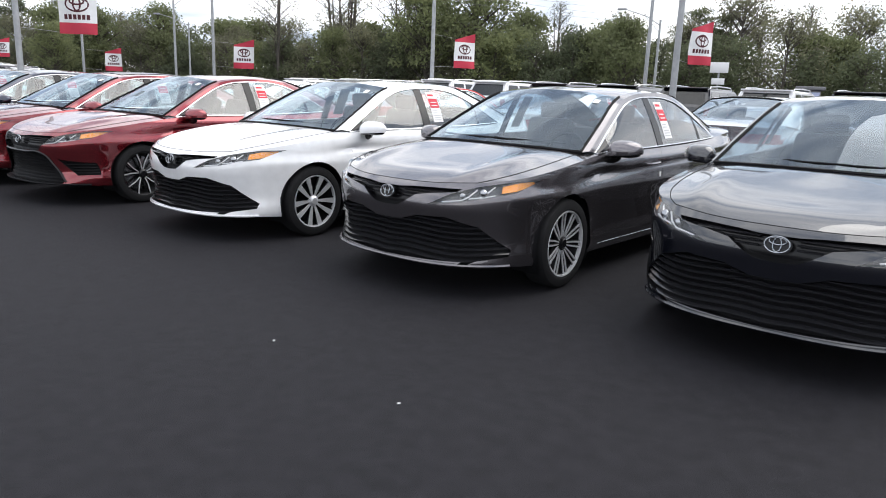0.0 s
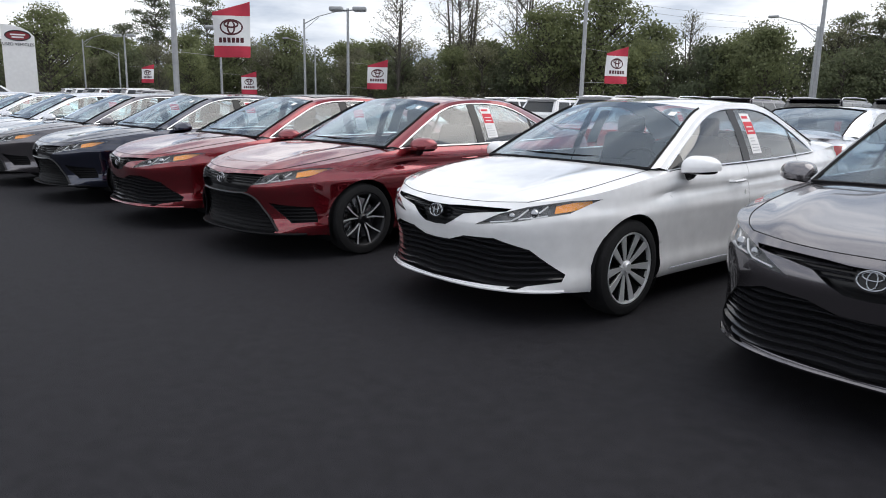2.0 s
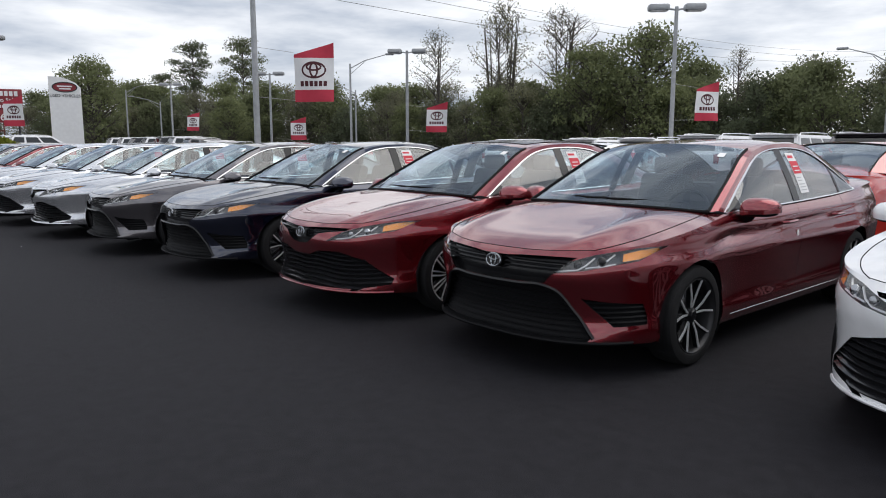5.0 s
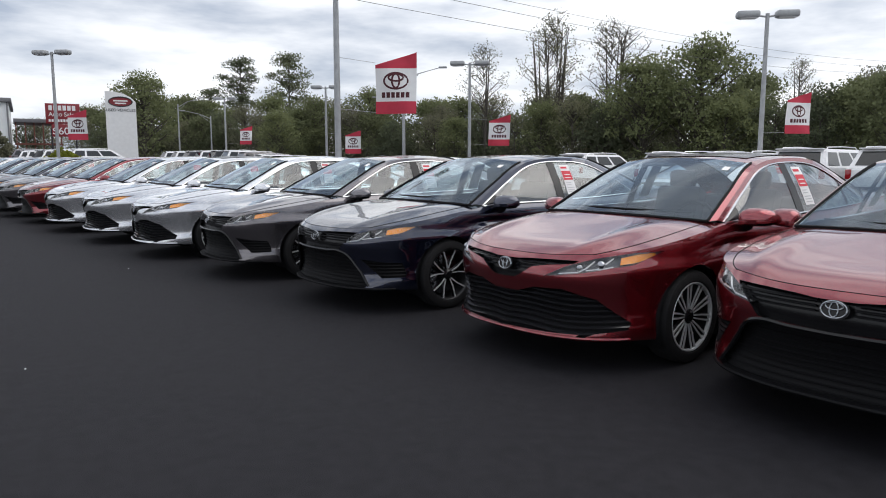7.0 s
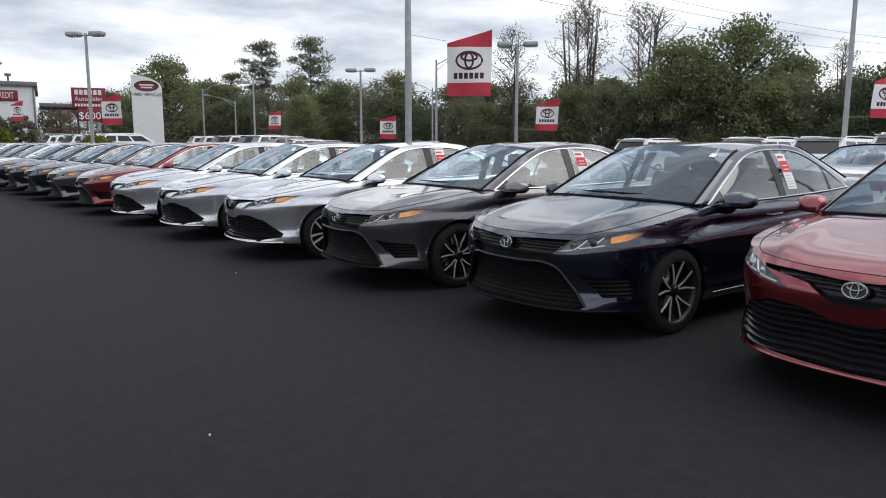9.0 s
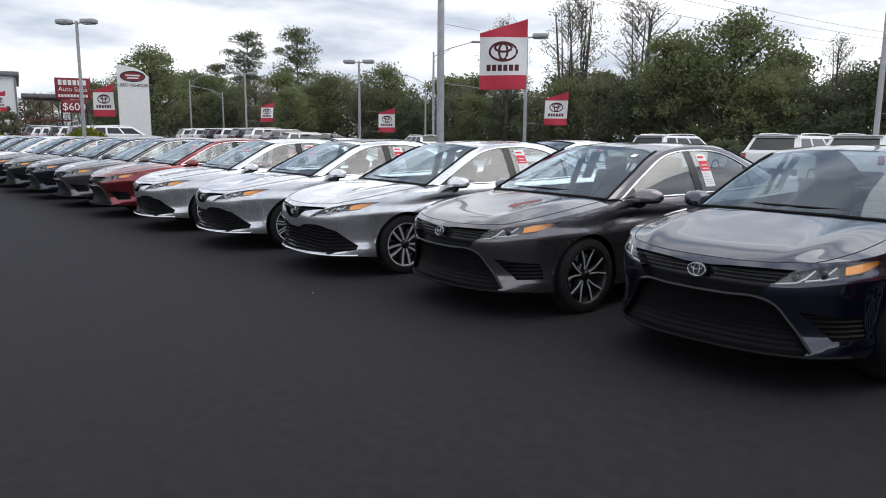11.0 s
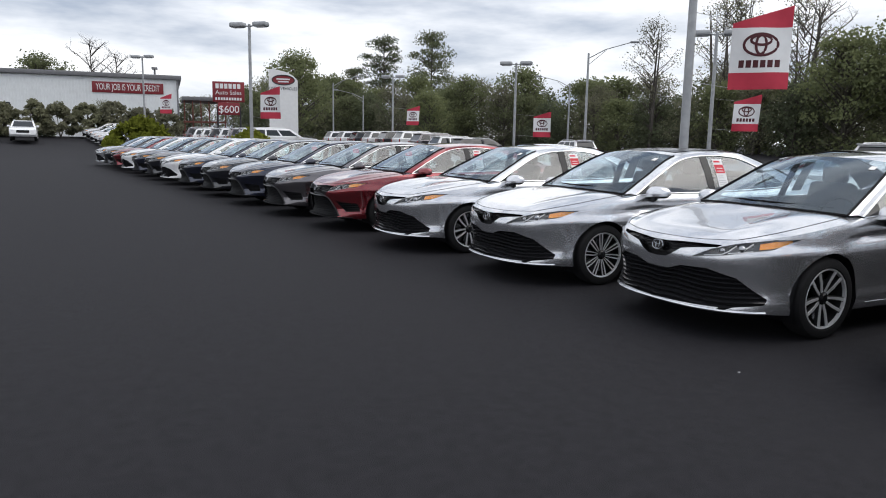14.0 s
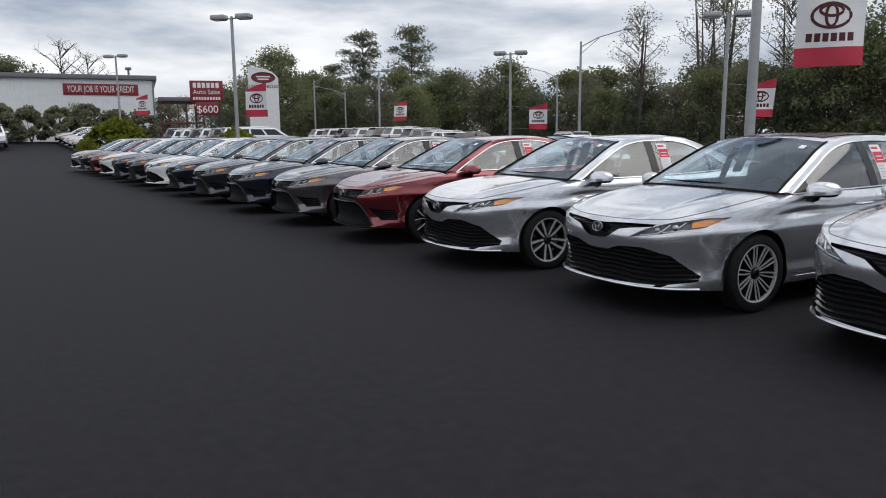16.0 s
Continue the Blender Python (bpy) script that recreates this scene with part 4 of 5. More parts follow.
def banner(x, y, z, pole, seed, turn=41, size=1.0):
    """A banner with a slanting top edge, held off its post by two wires. z: its middle."""
    f = thing("banner", "red and white cloth banner with a dark badge", "banner", "banners on the lamp posts")
    f.matrix_basis = pose(x, y, z, 0, 0, turn) @ Matrix.Diagonal((size, size, size, 1))
    w, r = 0.575, random.Random(seed)
    ph, amp = r.uniform(0, 6), r.uniform(0.03, 0.06)
    sag = r.uniform(-0.03, 0.06)
    wave = lambda u, v: amp * math.sin(4 * u + 2.2 * v + ph) + 0.3 * amp * math.sin(9 * u - 4 * v)
    top = lambda u: 0.66 + 0.17 * u / w

    def band(name, v0, v1, mat, label=""):
        bm = bmesh.new()
        g = []
        for u in np.linspace(-w, w, 13):
            a, b = (v0(u) if callable(v0) else v0), (v1(u) if callable(v1) else v1)
            g.append([(u + sag * v, wave(u, v), v) for v in np.linspace(a, b, 8)])
        v = grid_faces(bm, g)
        r_ = bmesh.ops.extrude_face_region(bm, geom=list(bm.faces))
        for e in r_["geom"]:
            if isinstance(e, bmesh.types.BMVert):
                e.co.y += 0.004
        part(name, bm, mat, f, label)
    band("lower_band", -0.84, -0.50, M_FLAG_RED)
    band("middle_panel", -0.50, 0.40, M_FLAG_WHITE)
    band("upper_band", 0.40, top, M_FLAG_RED)
    for key, side in (("badge", -1), ("badge", 1)):
        bm = bmesh.new()
        for cx, cz, a, b in ((0, 0.06, 0.33, 0.215), (0, 0.06, 0.10, 0.19), (0, 0.15, 0.20, 0.095)):
            pts = [(cx + a * math.cos(t), cz + b * math.sin(t)) for t in np.linspace(0, 2 * math.pi, 29)[:-1]]
            tube(bm, [(u + sag * v, wave(u, v) + (-0.006 if side < 0 else 0.010), v) for u, v in pts], 0.026, 4, closed=True)
        for vert in bm.verts:
            vert.co.y = wave(vert.co.x, vert.co.z) + (0.25 * (vert.co.y - wave(vert.co.x, vert.co.z)))
            vert.co.y += -0.004 if side < 0 else 0.008
        part(key, bm, M_FLAG_INK, f)
        for k in range(6):
            bm = bmesh.new()
            u0 = -0.40 + 0.137 * k
            g = [[(u + sag * v, wave(u, v) + (-0.004 if side < 0 else 0.008), v) for v in (-0.40, -0.25)] for u in np.linspace(u0, u0 + 0.10, 3)]
            grid_faces(bm, g)
            part("letter_bar", bm, M_FLAG_INK, f, smooth=0)
    inv = f.matrix_basis.inverted()
    for zz in (0.55, -0.80):
        bm = bmesh.new()
        tube(bm, [inv @ Vector((pole[0], pole[1], z + zz + 0.05)), (-w, wave(-w, zz), zz)], 0.006, 4)
        part("wire", bm, M_POLE, f)


M_KERB = grain(material("concrete", (0.38, 0.37, 0.35), 0.85), 25, 0.15, bump=0.3, coarse=0.15)
POSTS = [(-22.6, 7.35, (-22.15, 9.0, 3.5)), (-34.0, 23.5, (-33.3, 25.1, 2.98)), (-17.75, 22.2, (-17.1, 23.75, 3.1)), (-49.9, 24.8, (-49.6, 26.9, 2.65)), (-49.4, 7.2, (-49.9, 8.4, 3.3)),
         (-68.4, 26.0, (-67.8, 27.7, 3.6)), (-5.3, 15.8, (-5.9, 20.3, 3.15)), (-78.6, 7.5, (-78.3, 9.2, 4.2))]
for i, (x, y, fl) in enumerate(POSTS):
    lamp_post(x, y, {4: 7.1, 7: 7.5}.get(i, 6.5))
    banner(*fl, (x, y), i, *{2: (60, 0.9), 6: (60, 0.82)}.get(i, (41, 1.0)))


def street_light(x, y, height, arm, turn):
    p = thing("street_light", "tall grey street light with a long bent arm", "street light", "street lights by the road")
    p.matrix_basis = pose(x, y, 0, 0, 0, turn)
    bm = bmesh.new()
    tube(bm, [(0, 0, 0), (0, 0, height)], [0.12, 0.08], 8)
    part("pole", bm, M_POLE, p)
    bm = bmesh.new()
    tube(bm, [(0, 0, height - 0.4), (arm * 0.4, 0, height + 0.25), (arm, 0, height + 0.75)], [0.045, 0.04, 0.035], 6)
    tube(bm, [(0, 0, height - 0.9), (arm * 0.42, 0, height + 0.2)], 0.025, 5)
    part("arm", bm, M_POLE, p)
    bm = bmesh.new()
    box(bm, arm - 0.1, arm + 0.6, -0.14, 0.14, height + 0.68, height + 0.84, 0.05)
    part("lamp_head", bm, M_POLE, p)


for x, y, h, arm, turn in ((-54.7, 35.8, 8.4, 3.2, 40), (-72.4, 50.4, 7.9, 3.2, 225), (-99.8, 38.9, 7.2, 4.0, 215), (-97.9, 33.7, 8.4, 3.0, 40), (-17.1, 50.2, 7.0, 2.6, 190), (-12.4, 34.3, 8.5, 2.6, 190)):
    street_light(x, y, h, arm, turn)


# ---- signs and building ----
M_SIGN_WHITE = grain(material("sign_white", (0.78, 0.78, 0.78), 0.5), 3, 0.04)
M_SIGN_RED = grain(material("sign_red", (0.22, 0.018, 0.026), 0.55), 3, 0.06)
M_INK = material("sign_ink", (0.03, 0.03, 0.035), 0.6)
M_SIDING = grain(material("metal_siding", (0.78, 0.80, 0.81), 0.45), 2, 0.06, coarse=0.08)
M_ROOF = grain(material("grey_roof_edge", (0.16, 0.16, 0.17), 0.5), 4, 0.1)
M_WOOD = grain(material("red_brown_wood", (0.16, 0.06, 0.045), 0.8), 6, 0.2)
M_PANE = material("dark_pane", (0.02, 0.022, 0.025), 0.1)


def lettering(text, size, mat, parent, m, name="lettering"):
    cu = bpy.data.curves.new(name, "FONT")
    cu.body, cu.size, cu.align_x, cu.align_y, cu.extrude = text, size, "CENTER", "CENTER", 0.02
    tmp = bpy.data.objects.new(name, cu)
    me = bpy.data.meshes.new_from_object(tmp)
    bpy.data.objects.remove(tmp)
    me.materials.clear()
    me.materials.append(mat)
    ob = new(name, me)
    ob.parent = parent
    ob.matrix_basis = m
    return ob


def facing(x, y, z=0.0):
    """Stands at (x, y) with its -y side towards the lot."""
    return pose(x, y, z, 0, 0, 70)


pylon = thing("pylon_sign", "tall white pylon sign with a dark oval badge", "sign")
pylon.matrix_basis = facing(-87.2, 23.1)
bm = bmesh.new()
edge = [(-1.5, 0.3), (1.5, 0.3), (1.5, 7.5), (1.0, 8.0), (0.3, 8.35), (-0.6, 8.55), (-1.5, 8.6)]
a, b = [bm.verts.new((x, -0.25, z)) for x, z in edge], [bm.verts.new((x, 0.25, z)) for x, z in edge]
bm.faces.new(a)
bm.faces.new(b)
for i in range(len(edge)):
    bm.faces.new((a[i], a[(i + 1) % len(edge)], b[(i + 1) % len(edge)], b[i]))
part("panel", bm, M_SIGN_WHITE, pylon, smooth=0)
bm = bmesh.new()
box(bm, -1.7, 1.7, -0.5, 0.5, 0, 0.3, 0.03)
part("plinth", bm, M_KERB, pylon)
bm = bmesh.new()
bmesh.ops.create_circle(bm, cap_ends=True, segments=32, radius=1, matrix=pose(0, -0.258, 7.5, 90) @ Matrix.Diagonal((1.15, 0.5, 1, 1)))
badge = part("badge", bm, M_SIGN_RED, pylon, "dark red oval badge", smooth=0)
bm = bmesh.new()
tube(bm, [(1.15 * math.cos(t), -0.26, 7.5 + 0.5 * math.sin(t)) for t in np.linspace(0, 2 * math.pi, 33)[:-1]], 0.06, 6, closed=True)
part("badge_ring", bm, M_INK, badge)
for k in range(2):
    bm = bmesh.new()
    box(bm, -0.7 + 0.15 * k, 0.7 - 0.15 * k, -0.275, -0.262, 7.52 - 0.26 * k, 7.66 - 0.26 * k)
    part("badge_bar", bm, M_SIGN_WHITE, badge, smooth=0)
lettering("USED VEHICLES", 0.42, M_INK, pylon, pose(0, -0.26, 6.6, 90))

board = thing("roadside_sign", "dark red roadside sign on two posts", "sign")
board.matrix_basis = facing(-89.9, 18.05)
for x in (-1.15, 1.15):
    bm = bmesh.new()
    tube(bm, [(x, 0, 0), (x, 0, 4.6)], 0.09, 8)
    part("post", bm, M_INK, board)
for key, x, z0, z1 in (("upper_panel", 1.62, 5.1, 7.2), ("lower_panel", 1.1, 3.75, 5.05)):
    bm = bmesh.new()
    box(bm, -x, x, -0.15, 0.15, z0, z1, 0.03)
    part(key, bm, M_SIGN_RED, board)
for k in range(6):
    bm = bmesh.new()
    box(bm, -1.3 + 0.44 * k, -0.98 + 0.44 * k, -0.17, -0.152, 6.48, 6.98)
    part("letter_bar", bm, M_SIGN_WHITE, board, smooth=0)
lettering("Auto Sales", 0.62, M_SIGN_WHITE, board, pose(0, -0.16, 6.05, 90))
for k in range(10):
    bm = bmesh.new()
    box(bm, -1.35 + 0.275 * k, -1.16 + 0.275 * k, -0.17, -0.152, 5.28, 5.56)
    part("digit_bar", bm, M_SIGN_WHITE, board, smooth=0)
lettering("$600", 1.05, M_SIGN_WHITE, board, pose(0, -0.16, 4.3, 90))

# the metal building: its long wall looks towards the lot
shed = thing("metal_building", "long white ribbed metal building with a banner", "building")
shed.matrix_basis = pose(-93.2, 13.7, 0, 0, 0, 78)
LEN = 46.0
bm = bmesh.new()
box(bm, -LEN, 0, 0, 18, 0, 7.3)
part("wall", bm, M_SIDING, shed, smooth=0)
for k in range(150):
    if k % 1 == 0:
        bm = bmesh.new() if k == 0 else bm
        if k == 0:
            rib = bpy.data.meshes.new("rib")
            box(bm, -0.05, 0.05, -0.035, 0.0, 0, 7.3)
            bm.to_mesh(rib)
            bm.free()
            rib.materials.append(M_SIDING)
        o = new("rib", rib)
        o.parent = shed
        o.matrix_basis = pose(-0.15 - 0.305 * k, -0.001, 0)
bm = bmesh.new()
box(bm, -LEN, 0.3, -0.35, 18.2, 7.304, 7.75, 0.05)
part("roof_edge", bm, M_ROOF, shed, "grey metal eave")
bm = bmesh.new()
box(bm, -17.4, -15.7, -0.09, -0.04, 2.9, 4.5, 0.01)
part("window", bm, M_PANE, shed, "dark window")
for x in (-0.1, -23):
    bm = bmesh.new()
    box(bm, x - 0.08, x + 0.08, -0.14, -0.045, 0, 7.3, 0.02)
    part("downpipe", bm, M_ROOF, shed)
bm = bmesh.new()
tube(bm, [(-2.3, 1.5, 7.7), (-2.3, 1.5, 8.5)], 0.10, 8)
box(bm, -2.6, -2.0, 1.2, 1.8, 8.4, 8.65, 0.05)
part("vent", bm, M_ROOF, shed)
cloth = thing("wall_banner", "dark red banner with white words on the metal wall", "banner")
cloth.matrix_basis = shed.matrix_basis.copy()
bm = bmesh.new()
box(bm, -8.3, -1.5, -0.10, -0.05, 5.75, 6.85, 0.01)
part("cloth", bm, M_SIGN_RED, cloth)
lettering("YOUR JOB IS YOUR CREDIT", 0.60, M_SIGN_WHITE, cloth, pose(-4.9, -0.12, 6.3, 90) @ Matrix.Diagonal((0.82, 1.5, 1, 1)))
porch = thing("porch", "open wooden porch beside the metal building", "porch")
porch.matrix_basis = shed.matrix_basis.copy()
bm = bmesh.new()
box(bm, 0.35, 5.0, 1, 9, 5.3, 5.7, 0.03)
part("roof", bm, M_ROOF, porch)
for k in range(6):
    bm = bmesh.new()
    box(bm, 0.5 + 0.85 * k, 0.62 + 0.85 * k, 1.2, 1.32, 0, 5.3)
    part("post", bm, M_WOOD, porch, smooth=0)
for z in (2.0, 2.9):
    bm = bmesh.new()
    box(bm, 0.4, 4.9, 1.06, 1.19, z, z + 0.2)
    part("rail", bm, M_WOOD, porch, smooth=0)
bm = bmesh.new()
box(bm, 0.4, 4.9, 1.4, 8.8, 0, 2.0)
part("deck", bm, M_WOOD, porch, smooth=0)
sign = thing("small_sign", "two small white signs on one thin post", "sign")
sign.matrix_basis = pose(-7.5, 29.5, 0, 0, 0, 12)
bm = bmesh.new()
tube(bm, [(0, 0, 0), (0, 0, 2.9)], 0.04, 6)
part("post", bm, M_POLE, sign)
for z0, z1, x in ((2.55, 3.0, 0.38), (2.05, 2.32, 0.27)):
    bm = bmesh.new()
    box(bm, -x, x, -0.07, -0.042, z0, z1, 0.01)
    part("panel", bm, M_SIGN_WHITE, sign)
kiosk = thing("kiosk", "small dark kiosk with a blue and white panel", "kiosk")
kiosk.matrix_basis = pose(-4.4, 34.1, 0, 0, 0, 10)
bm = bmesh.new()
box(bm, -0.45, 0.45, -0.4, 0.4, 0, 2.0, 0.03)
part("body", bm, M_ROOF, kiosk)
bm = bmesh.new()
box(bm, -0.62, 0.62, -0.55, 0.55, 2.0, 2.16, 0.03)
part("roof", bm, M_ROOF, kiosk)
bm = bmesh.new()
box(bm, -0.05, 0.4, -0.43, -0.405, 1.0, 1.9, 0.01)
part("panel", bm, material("blue_white_panel", (0.45, 0.5, 0.68), 0.5), kiosk)


# ---- plants ----
def leaf_material(name, c0, c1, c2):
    m = material(name, c1, 0.65)
    n, l = m.node_tree.nodes, m.node_tree.links
    b = n["Principled BSDF"]
    geo, info = n.new("ShaderNodeNewGeometry"), n.new("ShaderNodeObjectInfo")
    ramp = n.new("ShaderNodeValToRGB")
    ramp.color_ramp.elements[0].color, ramp.color_ramp.elements[1].color = (*c0, 1), (*c2, 1)
    ramp.color_ramp.elements.new(0.5).color = (*c1, 1)
    add = n.new("ShaderNodeMath")
    add.operation = "MULTIPLY_ADD"
    add.inputs[1].default_value = 0.5
    mul = n.new("ShaderNodeMath")
    mul.operation = "MULTIPLY"
    mul.inputs[1].default_value = 0.5
    l.new(info.outputs["Random"], mul.inputs[0])
    l.new(geo.outputs["Random Per Island"], add.inputs[0])
    l.new(mul.outputs[0], add.inputs[2])
    l.new(add.outputs[0], ramp.inputs[0])
    n.remove(b)
    dif, tra, mix = n.new("ShaderNodeBsdfDiffuse"), n.new("ShaderNodeBsdfTranslucent"), n.new("ShaderNodeMixShader")
    mix.inputs[0].default_value = 0.45
    l.new(ramp.outputs[0], dif.inputs[0])
    l.new(ramp.outputs[0], tra.inputs[0])
    l.new(dif.outputs[0], mix.inputs[1])
    l.new(tra.outputs[0], mix.inputs[2])
    l.new(mix.outputs[0], n["Material Output"].inputs[0])
    return m


M_LEAF = leaf_material("spring_leaves", (0.135, 0.145, 0.088), (0.18, 0.20, 0.107), (0.25, 0.275, 0.135))
M_LEAF_DARK = leaf_material("dark_leaves", (0.10, 0.116, 0.080), (0.14, 0.158, 0.098), (0.19, 0.205, 0.118))
M_LEAF_BROWN = leaf_material("budding_twigs", (0.16, 0.155, 0.115), (0.20, 0.198, 0.135), (0.26, 0.265, 0.16))
M_SHRUB = leaf_material("shrub_leaves", (0.10, 0.115, 0.02), (0.19, 0.21, 0.035), (0.30, 0.32, 0.06))
M_BARK = grain(material("bark", (0.085, 0.075, 0.065), 0.9), 6, 0.3, bump=0.5)


def leaf_mesh(name, centres, radii, per, size, seed, flat=0.8, mat=None):
    """Many small pointed leaf clumps scattered round the centres."""
    r = np.random.RandomState(seed)
    pts, faces = [], []
    for c, rad in zip(centres, radii):
        d = r.normal(size=(per, 3))
        d /= np.linalg.norm(d, axis=1)[:, None]
        p = np.array(c) + d * (rad * r.uniform(0.35, 1.0, (per, 1))) * np.array((1, 1, flat))
        for q in p:
            u = r.normal(size=3)
            u /= np.linalg.norm(u)
            v = np.cross(u, r.normal(size=3))
            v /= np.linalg.norm(v)
            s = size * r.uniform(0.55, 1.3)
            k = len(pts)
            pts += [q + u * s, q + v * s * 0.55, q - u * s * 0.9, q - v * s * 0.6]
            faces.append((k, k + 1, k + 2, k + 3))
    me = bpy.data.meshes.new(name)
    me.from_pydata([tuple(p) for p in pts], [], faces)
    me.materials.append(mat)
    return me


def limbs(bm, r, base, tip, r0, twigs, spread, depth=1):
    base, tip = np.array(base, float), np.array(tip, float)
    mid = (base + tip) / 2 + np.array([r.uniform(-1, 1), r.uniform(-1, 1), r.uniform(0, 0.8)]) * 0.07 * np.linalg.norm(tip - base)
    tube(bm, [base, mid, tip], [r0, r0 * 0.7, r0 * 0.25], 5)
    if depth:
        for _ in range(twigs):
            t = r.uniform(0.4, 0.98)
            o = base + (tip - base) * t
            limbs(bm, r, o, o + np.array([r.uniform(-1, 1), r.uniform(-1, 1), r.uniform(0.1, 1.0)]) * spread, r0 * 0.35, max(2, twigs - 2), spread * 0.5, depth - 1)


def tree_kind(name, seed, height, crown, low, clumps, per, leaf, mat, twigs=2, stem=0.2, stems=1, flat=0.8, clump=1.5, label="", depth=1):
    r = random.Random(seed)
    t = thing(name, label, "tree", "trees behind the lot")
    bm = bmesh.new()
    for k in range(stems):
        off = (0, 0) if stems == 1 else (r.uniform(-1.2, 1.2), r.uniform(-1.2, 1.2))
        tube(bm, [(off[0] * 0.3, off[1] * 0.3, -0.1), (off[0] * 0.7, off[1] * 0.7, height * 0.4), (off[0] * 1.4, off[1] * 1.4, height * 0.93)], [stem, stem * 0.7, stem * 0.15], 7)
    cs, rs = [], []
    for _ in range(clumps):
        h = low + (1 - low) * r.random() ** 0.85
        wide = crown * math.sin(math.pi * min(0.97, max(0.10, (h - low) / (1.02 - low) * 0.80 + 0.16))) ** 0.7
        a, q = r.uniform(0, 2 * math.pi), math.sqrt(r.random()) * wide
        c = (q * math.cos(a), q * math.sin(a), h * height)
        cs.append(c)
        rs.append(clump * r.uniform(0.6, 1.25))
        if r.random() < 0.7:
            limbs(bm, r, (0, 0, max(0.15 * height, h * height - q * 0.7 - 0.5)), c, stem * 0.32, twigs, crown * 0.28, depth)
    part("trunk", bm, M_BARK, t)
    if per:
        o = new("crown", leaf_mesh("crown", cs, rs, per, leaf, seed, flat, mat))
        o.parent = t
    return t


KINDS = {
    "oak": tree_kind("tree", 1, 13.0, 5.6, 0.10, 110, 80, 0.20, M_LEAF, stem=0.35, clump=1.7, label="broad leafy tree in fresh spring green"),
    "wood": tree_kind("tree", 2, 9.5, 4.2, 0.03, 85, 62, 0.21, M_LEAF, stem=0.2, clump=1.6, label="bushy green tree at the wood's edge"),
    "dark": tree_kind("tree", 3, 9.0, 4.4, 0.03, 85, 62, 0.21, M_LEAF_DARK, stem=0.2, clump=1.6, label="dense dark green tree at the wood's edge"),
    "bud": tree_kind("tree", 4, 11.0, 4.0, 0.12, 75, 48, 0.15, M_LEAF_BROWN, stem=0.2, twigs=3, clump=1.5, label="budding brownish tree at the wood's edge"),
    "thin": tree_kind("tree", 5, 19.0, 3.6, 0.30, 70, 34, 0.13, M_LEAF_BROWN, stem=0.22, stems=4, twigs=4, clump=1.3, label="tall thin budding tree with bare branches"),
    "pine": tree_kind("tree", 6, 21.0, 4.6, 0.52, 44, 130, 0.20, M_LEAF_DARK, stem=0.32, flat=0.45, clump=2.0, label="tall dark pine with a high crown"),
    "bare": tree_kind("tree", 7, 12.5, 4.5, 0.30, 40, 0, 0.2, M_LEAF_BROWN, stem=0.22, twigs=5, clump=1.0, label="bare grey tree without leaves", depth=2),
}
used = set()


def plant(kind, x, y, scale=1.0, tall=1.0):
    m = pose(x, y, 0, 0, 0, rng.uniform(0, 360)) @ Matrix.Diagonal((scale, scale, scale * tall, 1))
    if kind in used:
        t = copy_thing(KINDS[kind], m)
        t.matrix_basis = m
    else:
        t = KINDS[kind]
        t.matrix_basis = m
        used.add(kind)
    return t


# single trees that stand out
for k, x, y, s, h in (("pine", -141.7, 64.6, 1.0, 1.0), ("pine", -137.1, 72.9, 1.05, 1.0), ("pine", -146, 60, 0.8, 0.9), ("oak", -111.5, 34.1, 1.0, 1.0), ("thin", -66.4, 71.2, 1.05, 1.0), ("thin", -69.5, 72.5, 1.0, 1.0),
                      ("thin", -60.8, 75.3, 1.0, 1.0), ("thin", -73.7, 65.0, 0.9, 0.95), ("bare", -58.5, 74, 1.4, 1.0), ("oak", -46.6, 72, 1.08, 1.02), ("oak", -52.6, 70.2, 0.98, 1.0), ("oak", -42.0, 73.5, 0.62, 1.0), ("thin", -37.5, 76, 0.62, 1.0),
                      ("pine", -22.5, 80, 0.52, 1.0), ("pine", -20.0, 82, 0.5, 1.0), ("pine", -33, 84, 0.45, 1.0), ("bare", -124.4, 9.3, 1.15, 1.0), ("bare", -121, 12.0, 1.0, 1.0), ("oak", -126, 3.3, 0.9, 1.0), ("oak", -95, 62, 0.85, 1.05), ("oak", -101, 56, 0.8, 1.0),
                      ("thin", -11.5, 81, 0.60, 1.0), ("thin", -7.5, 82, 0.55, 1.0), ("thin", -2.5, 84, 0.5, 1.0), ("thin", 4, 80, 0.5, 1.0), ("oak", -128, 48, 0.9, 1.0), ("oak", -96, 47, 0.6, 1.0)):
    plant(k, x, y, s, h)
# the wood's edge, two rows deep
EDGE = np.array([(-150, 30), (-128, 44), (-108, 52), (-88, 60), (-66, 67), (-44, 71), (-20, 73), (8, 72), (40, 68)], float)
for row, (back, step) in enumerate(((0, 4.6), (7, 5.5), (14, 5.0))):
    for p in spline(EDGE, int(215 / step)):
        k = rng.choice(("wood", "wood", "dark", "dark", "bud", "bud"))
        plant(k, p[0] + rng.uniform(-1.5, 1.5), p[1] + back + rng.uniform(-1.5, 1.5), rng.uniform(0.78, 1.05) * (0.85, 1.05, 1.12)[row], rng.uniform(0.85, 1.1))
for k in range(12):
    plant(rng.choice(("dark", "wood")), -152 + rng.uniform(-3, 3), -70 + 9 * k, rng.uniform(0.7, 0.95))


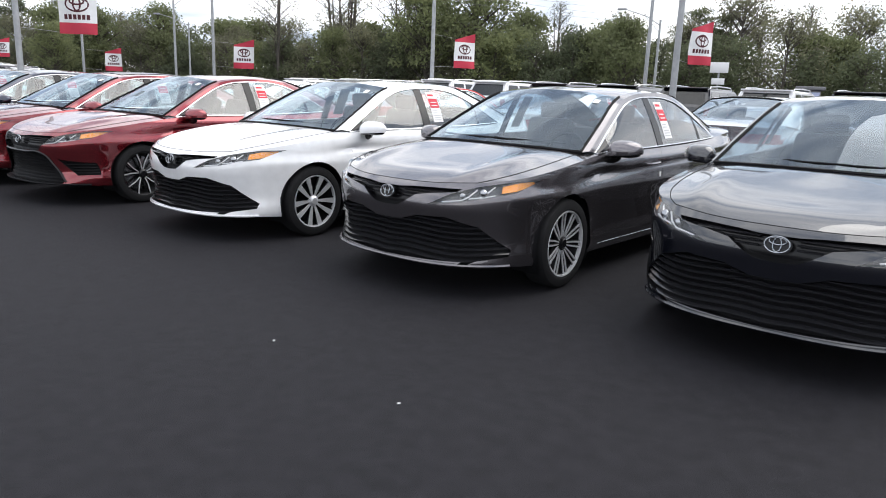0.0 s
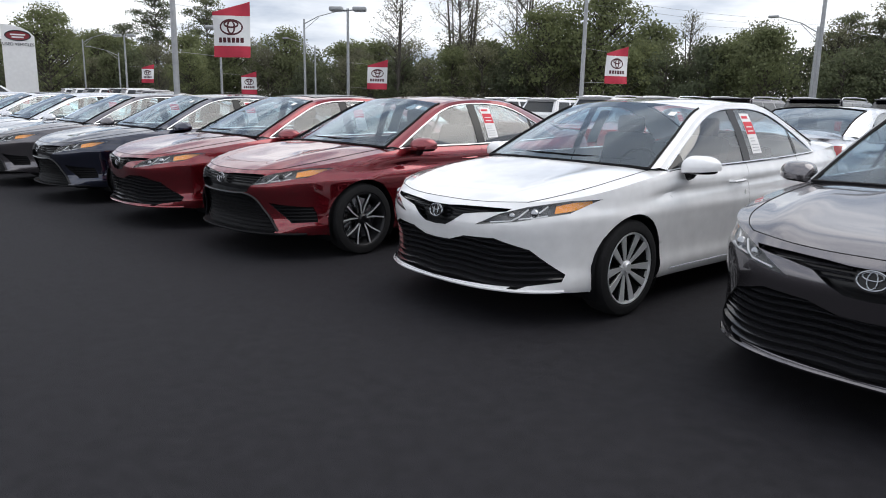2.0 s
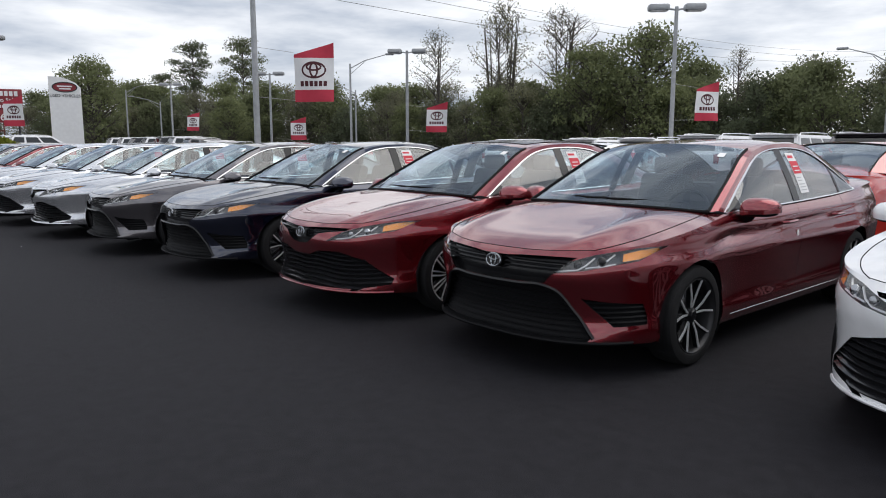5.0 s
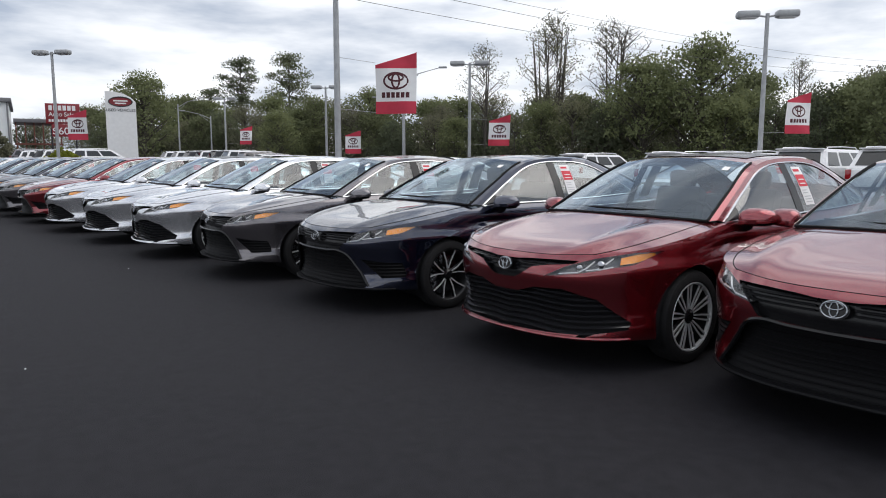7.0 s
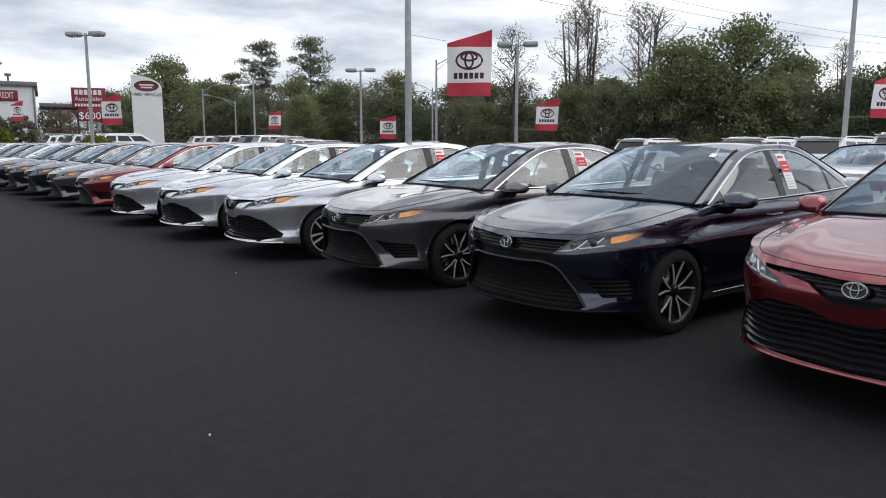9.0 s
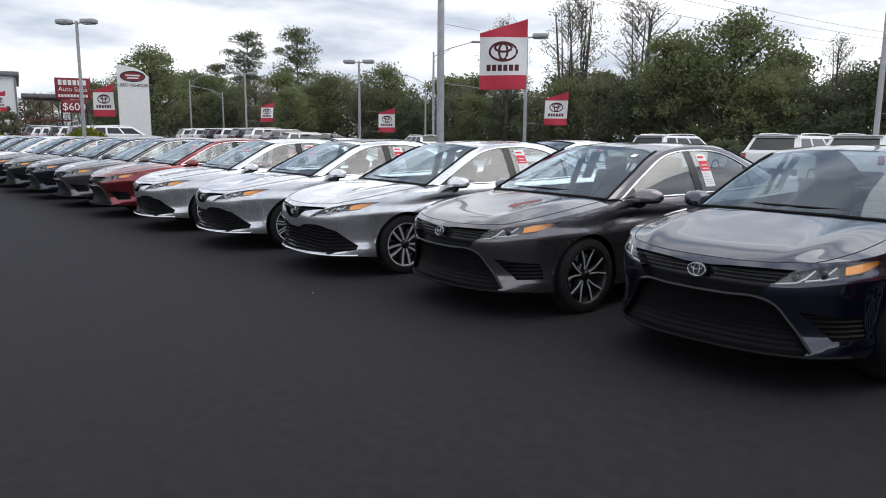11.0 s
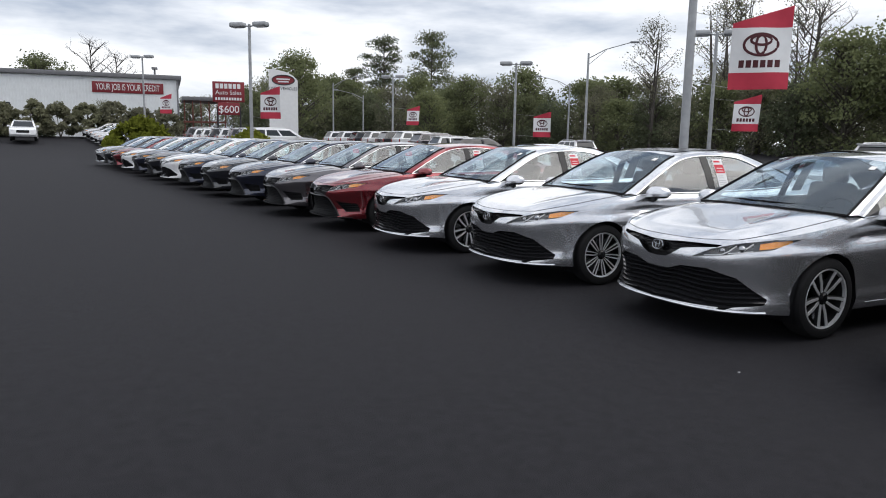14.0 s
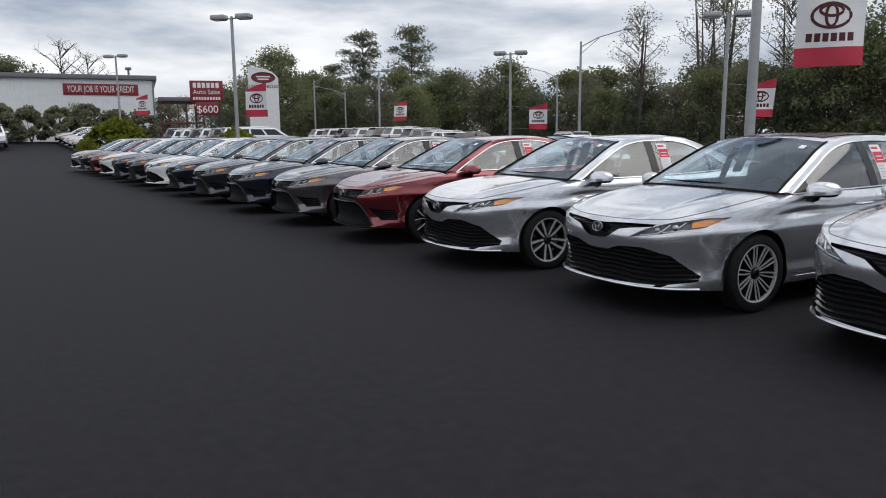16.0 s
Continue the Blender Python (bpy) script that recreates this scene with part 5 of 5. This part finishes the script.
def shrub(x, y, wide, tall, seed, mat, label, category="shrub", group=""):
    r = random.Random(seed)
    t = thing("shrub", label, category, group)
    t.matrix_basis = pose(x, y, ground_z(x, y))
    cs, rs = [], []
    for _ in range(46):
        a, el = r.uniform(0, 2 * math.pi), math.asin(r.random())
        cs.append((wide * 0.8 * math.cos(a) * math.cos(el), wide * 0.8 * math.sin(a) * math.cos(el), tall * (0.12 + 0.72 * math.sin(el))))
        rs.append(0.34 * wide * r.uniform(0.5, 0.85))
    o = new("foliage", leaf_mesh("foliage", cs, rs, 90, 0.085 * wide, seed, 0.8, mat))
    o.parent = t
    bm = bmesh.new()
    for k in range(5):
        tube(bm, [(0.1 * k - 0.2, 0, -0.02), (r.uniform(-1, 1) * wide * 0.5, r.uniform(-1, 1) * wide * 0.5, tall * 0.6)], [0.05, 0.02], 5)
    part("stem", bm, M_BARK, t)


shrub(-64.4, 4.4, 2.3, 2.75, 11, M_SHRUB, "large rounded yellow-green shrub in the lot")
shrub(-53.4, 8.2, 1.7, 2.0, 12, M_SHRUB, "rounded yellow-green shrub round a lamp post")
for k in range(17):
    shrub(-87.5 + rng.uniform(-0.5, 0.5), 11.0 - 2.3 * k, 1.75, 3.4 + rng.uniform(-0.3, 0.5), 20 + k, M_LEAF_BROWN, "olive green hedge shrub before the building", "hedge", "hedge before the metal building")
for k in range(9):
    plant(rng.choice(("bud", "dark")), -88.6, 9 - 3.9 * k + rng.uniform(-1, 1), rng.uniform(0.31, 0.40), 1.15)
for k in range(4):
    shrub(-37 + 3.0 * k, 44 + k, 1.6, 1.5, 40 + k, M_LEAF_DARK, "low dark green shrub on the verge", "shrub", "shrubs on the verge")

# grass verge beyond the lot
M_GRASS = grain(material("grass", (0.055, 0.075, 0.022), 0.9), 3, 0.35, bump=0.6, bump_scale=30, coarse=0.3)
bm = bmesh.new()
p = [(-60, 66), (-40, 46), (0, 46), (120, 44), (120, 260), (-60, 260)]
bm.faces.new([bm.verts.new((x, y, 0.006)) for x, y in p])
tagged(part("lawn", bm, M_GRASS, smooth=0), "rough green grass verge under the trees", "lawn", kind="structure")

# overhead wires
M_WIRE = material("black_wire", (0.10, 0.10, 0.10), 0.6)
for y in (-45, 112):
    bm = bmesh.new()
    tube(bm, [(-26.6, y, 0), (-26.6, y, 13.6)], [0.16, 0.12], 8)
    pole = tagged(part("utility_pole", bm, M_BARK), "brown wooden utility pole carrying wires", "pole", "utility poles")
for lift, side in ((0.55, 0.0), (0.0, 0.5), (-0.4, -0.4)):
    bm = bmesh.new()
    tube(bm, [(-26.6 + (side if abs(y - 33) < 77 else 0), y, 7.2 + lift + 0.00075 * (y - 15) ** 2) for y in np.linspace(-45, 112, 28)], 0.009, 4)
    tagged(part("overhead_wire", bm, M_WIRE), "thin black overhead wire before the trees", "wire", "overhead wires")

# bits of litter on the asphalt
for x, y, seed in ((-1.18, -1.45, 1), (-2.2, -1.25, 2), (-11.7, -2.55, 3), (-15.8, -0.5, 4)):
    bm = bmesh.new()
    box(bm, -0.008, 0.008, -0.004, 0.004, 0.0, 0.004, 0.0015)
    o = part("paper_scrap", bm, M_WHITE)
    o.matrix_basis = pose(x, y, 0, 0, 0, 50 * seed)
    tagged(o, "tiny white paper scrap on the asphalt", "litter", "scraps on the asphalt")
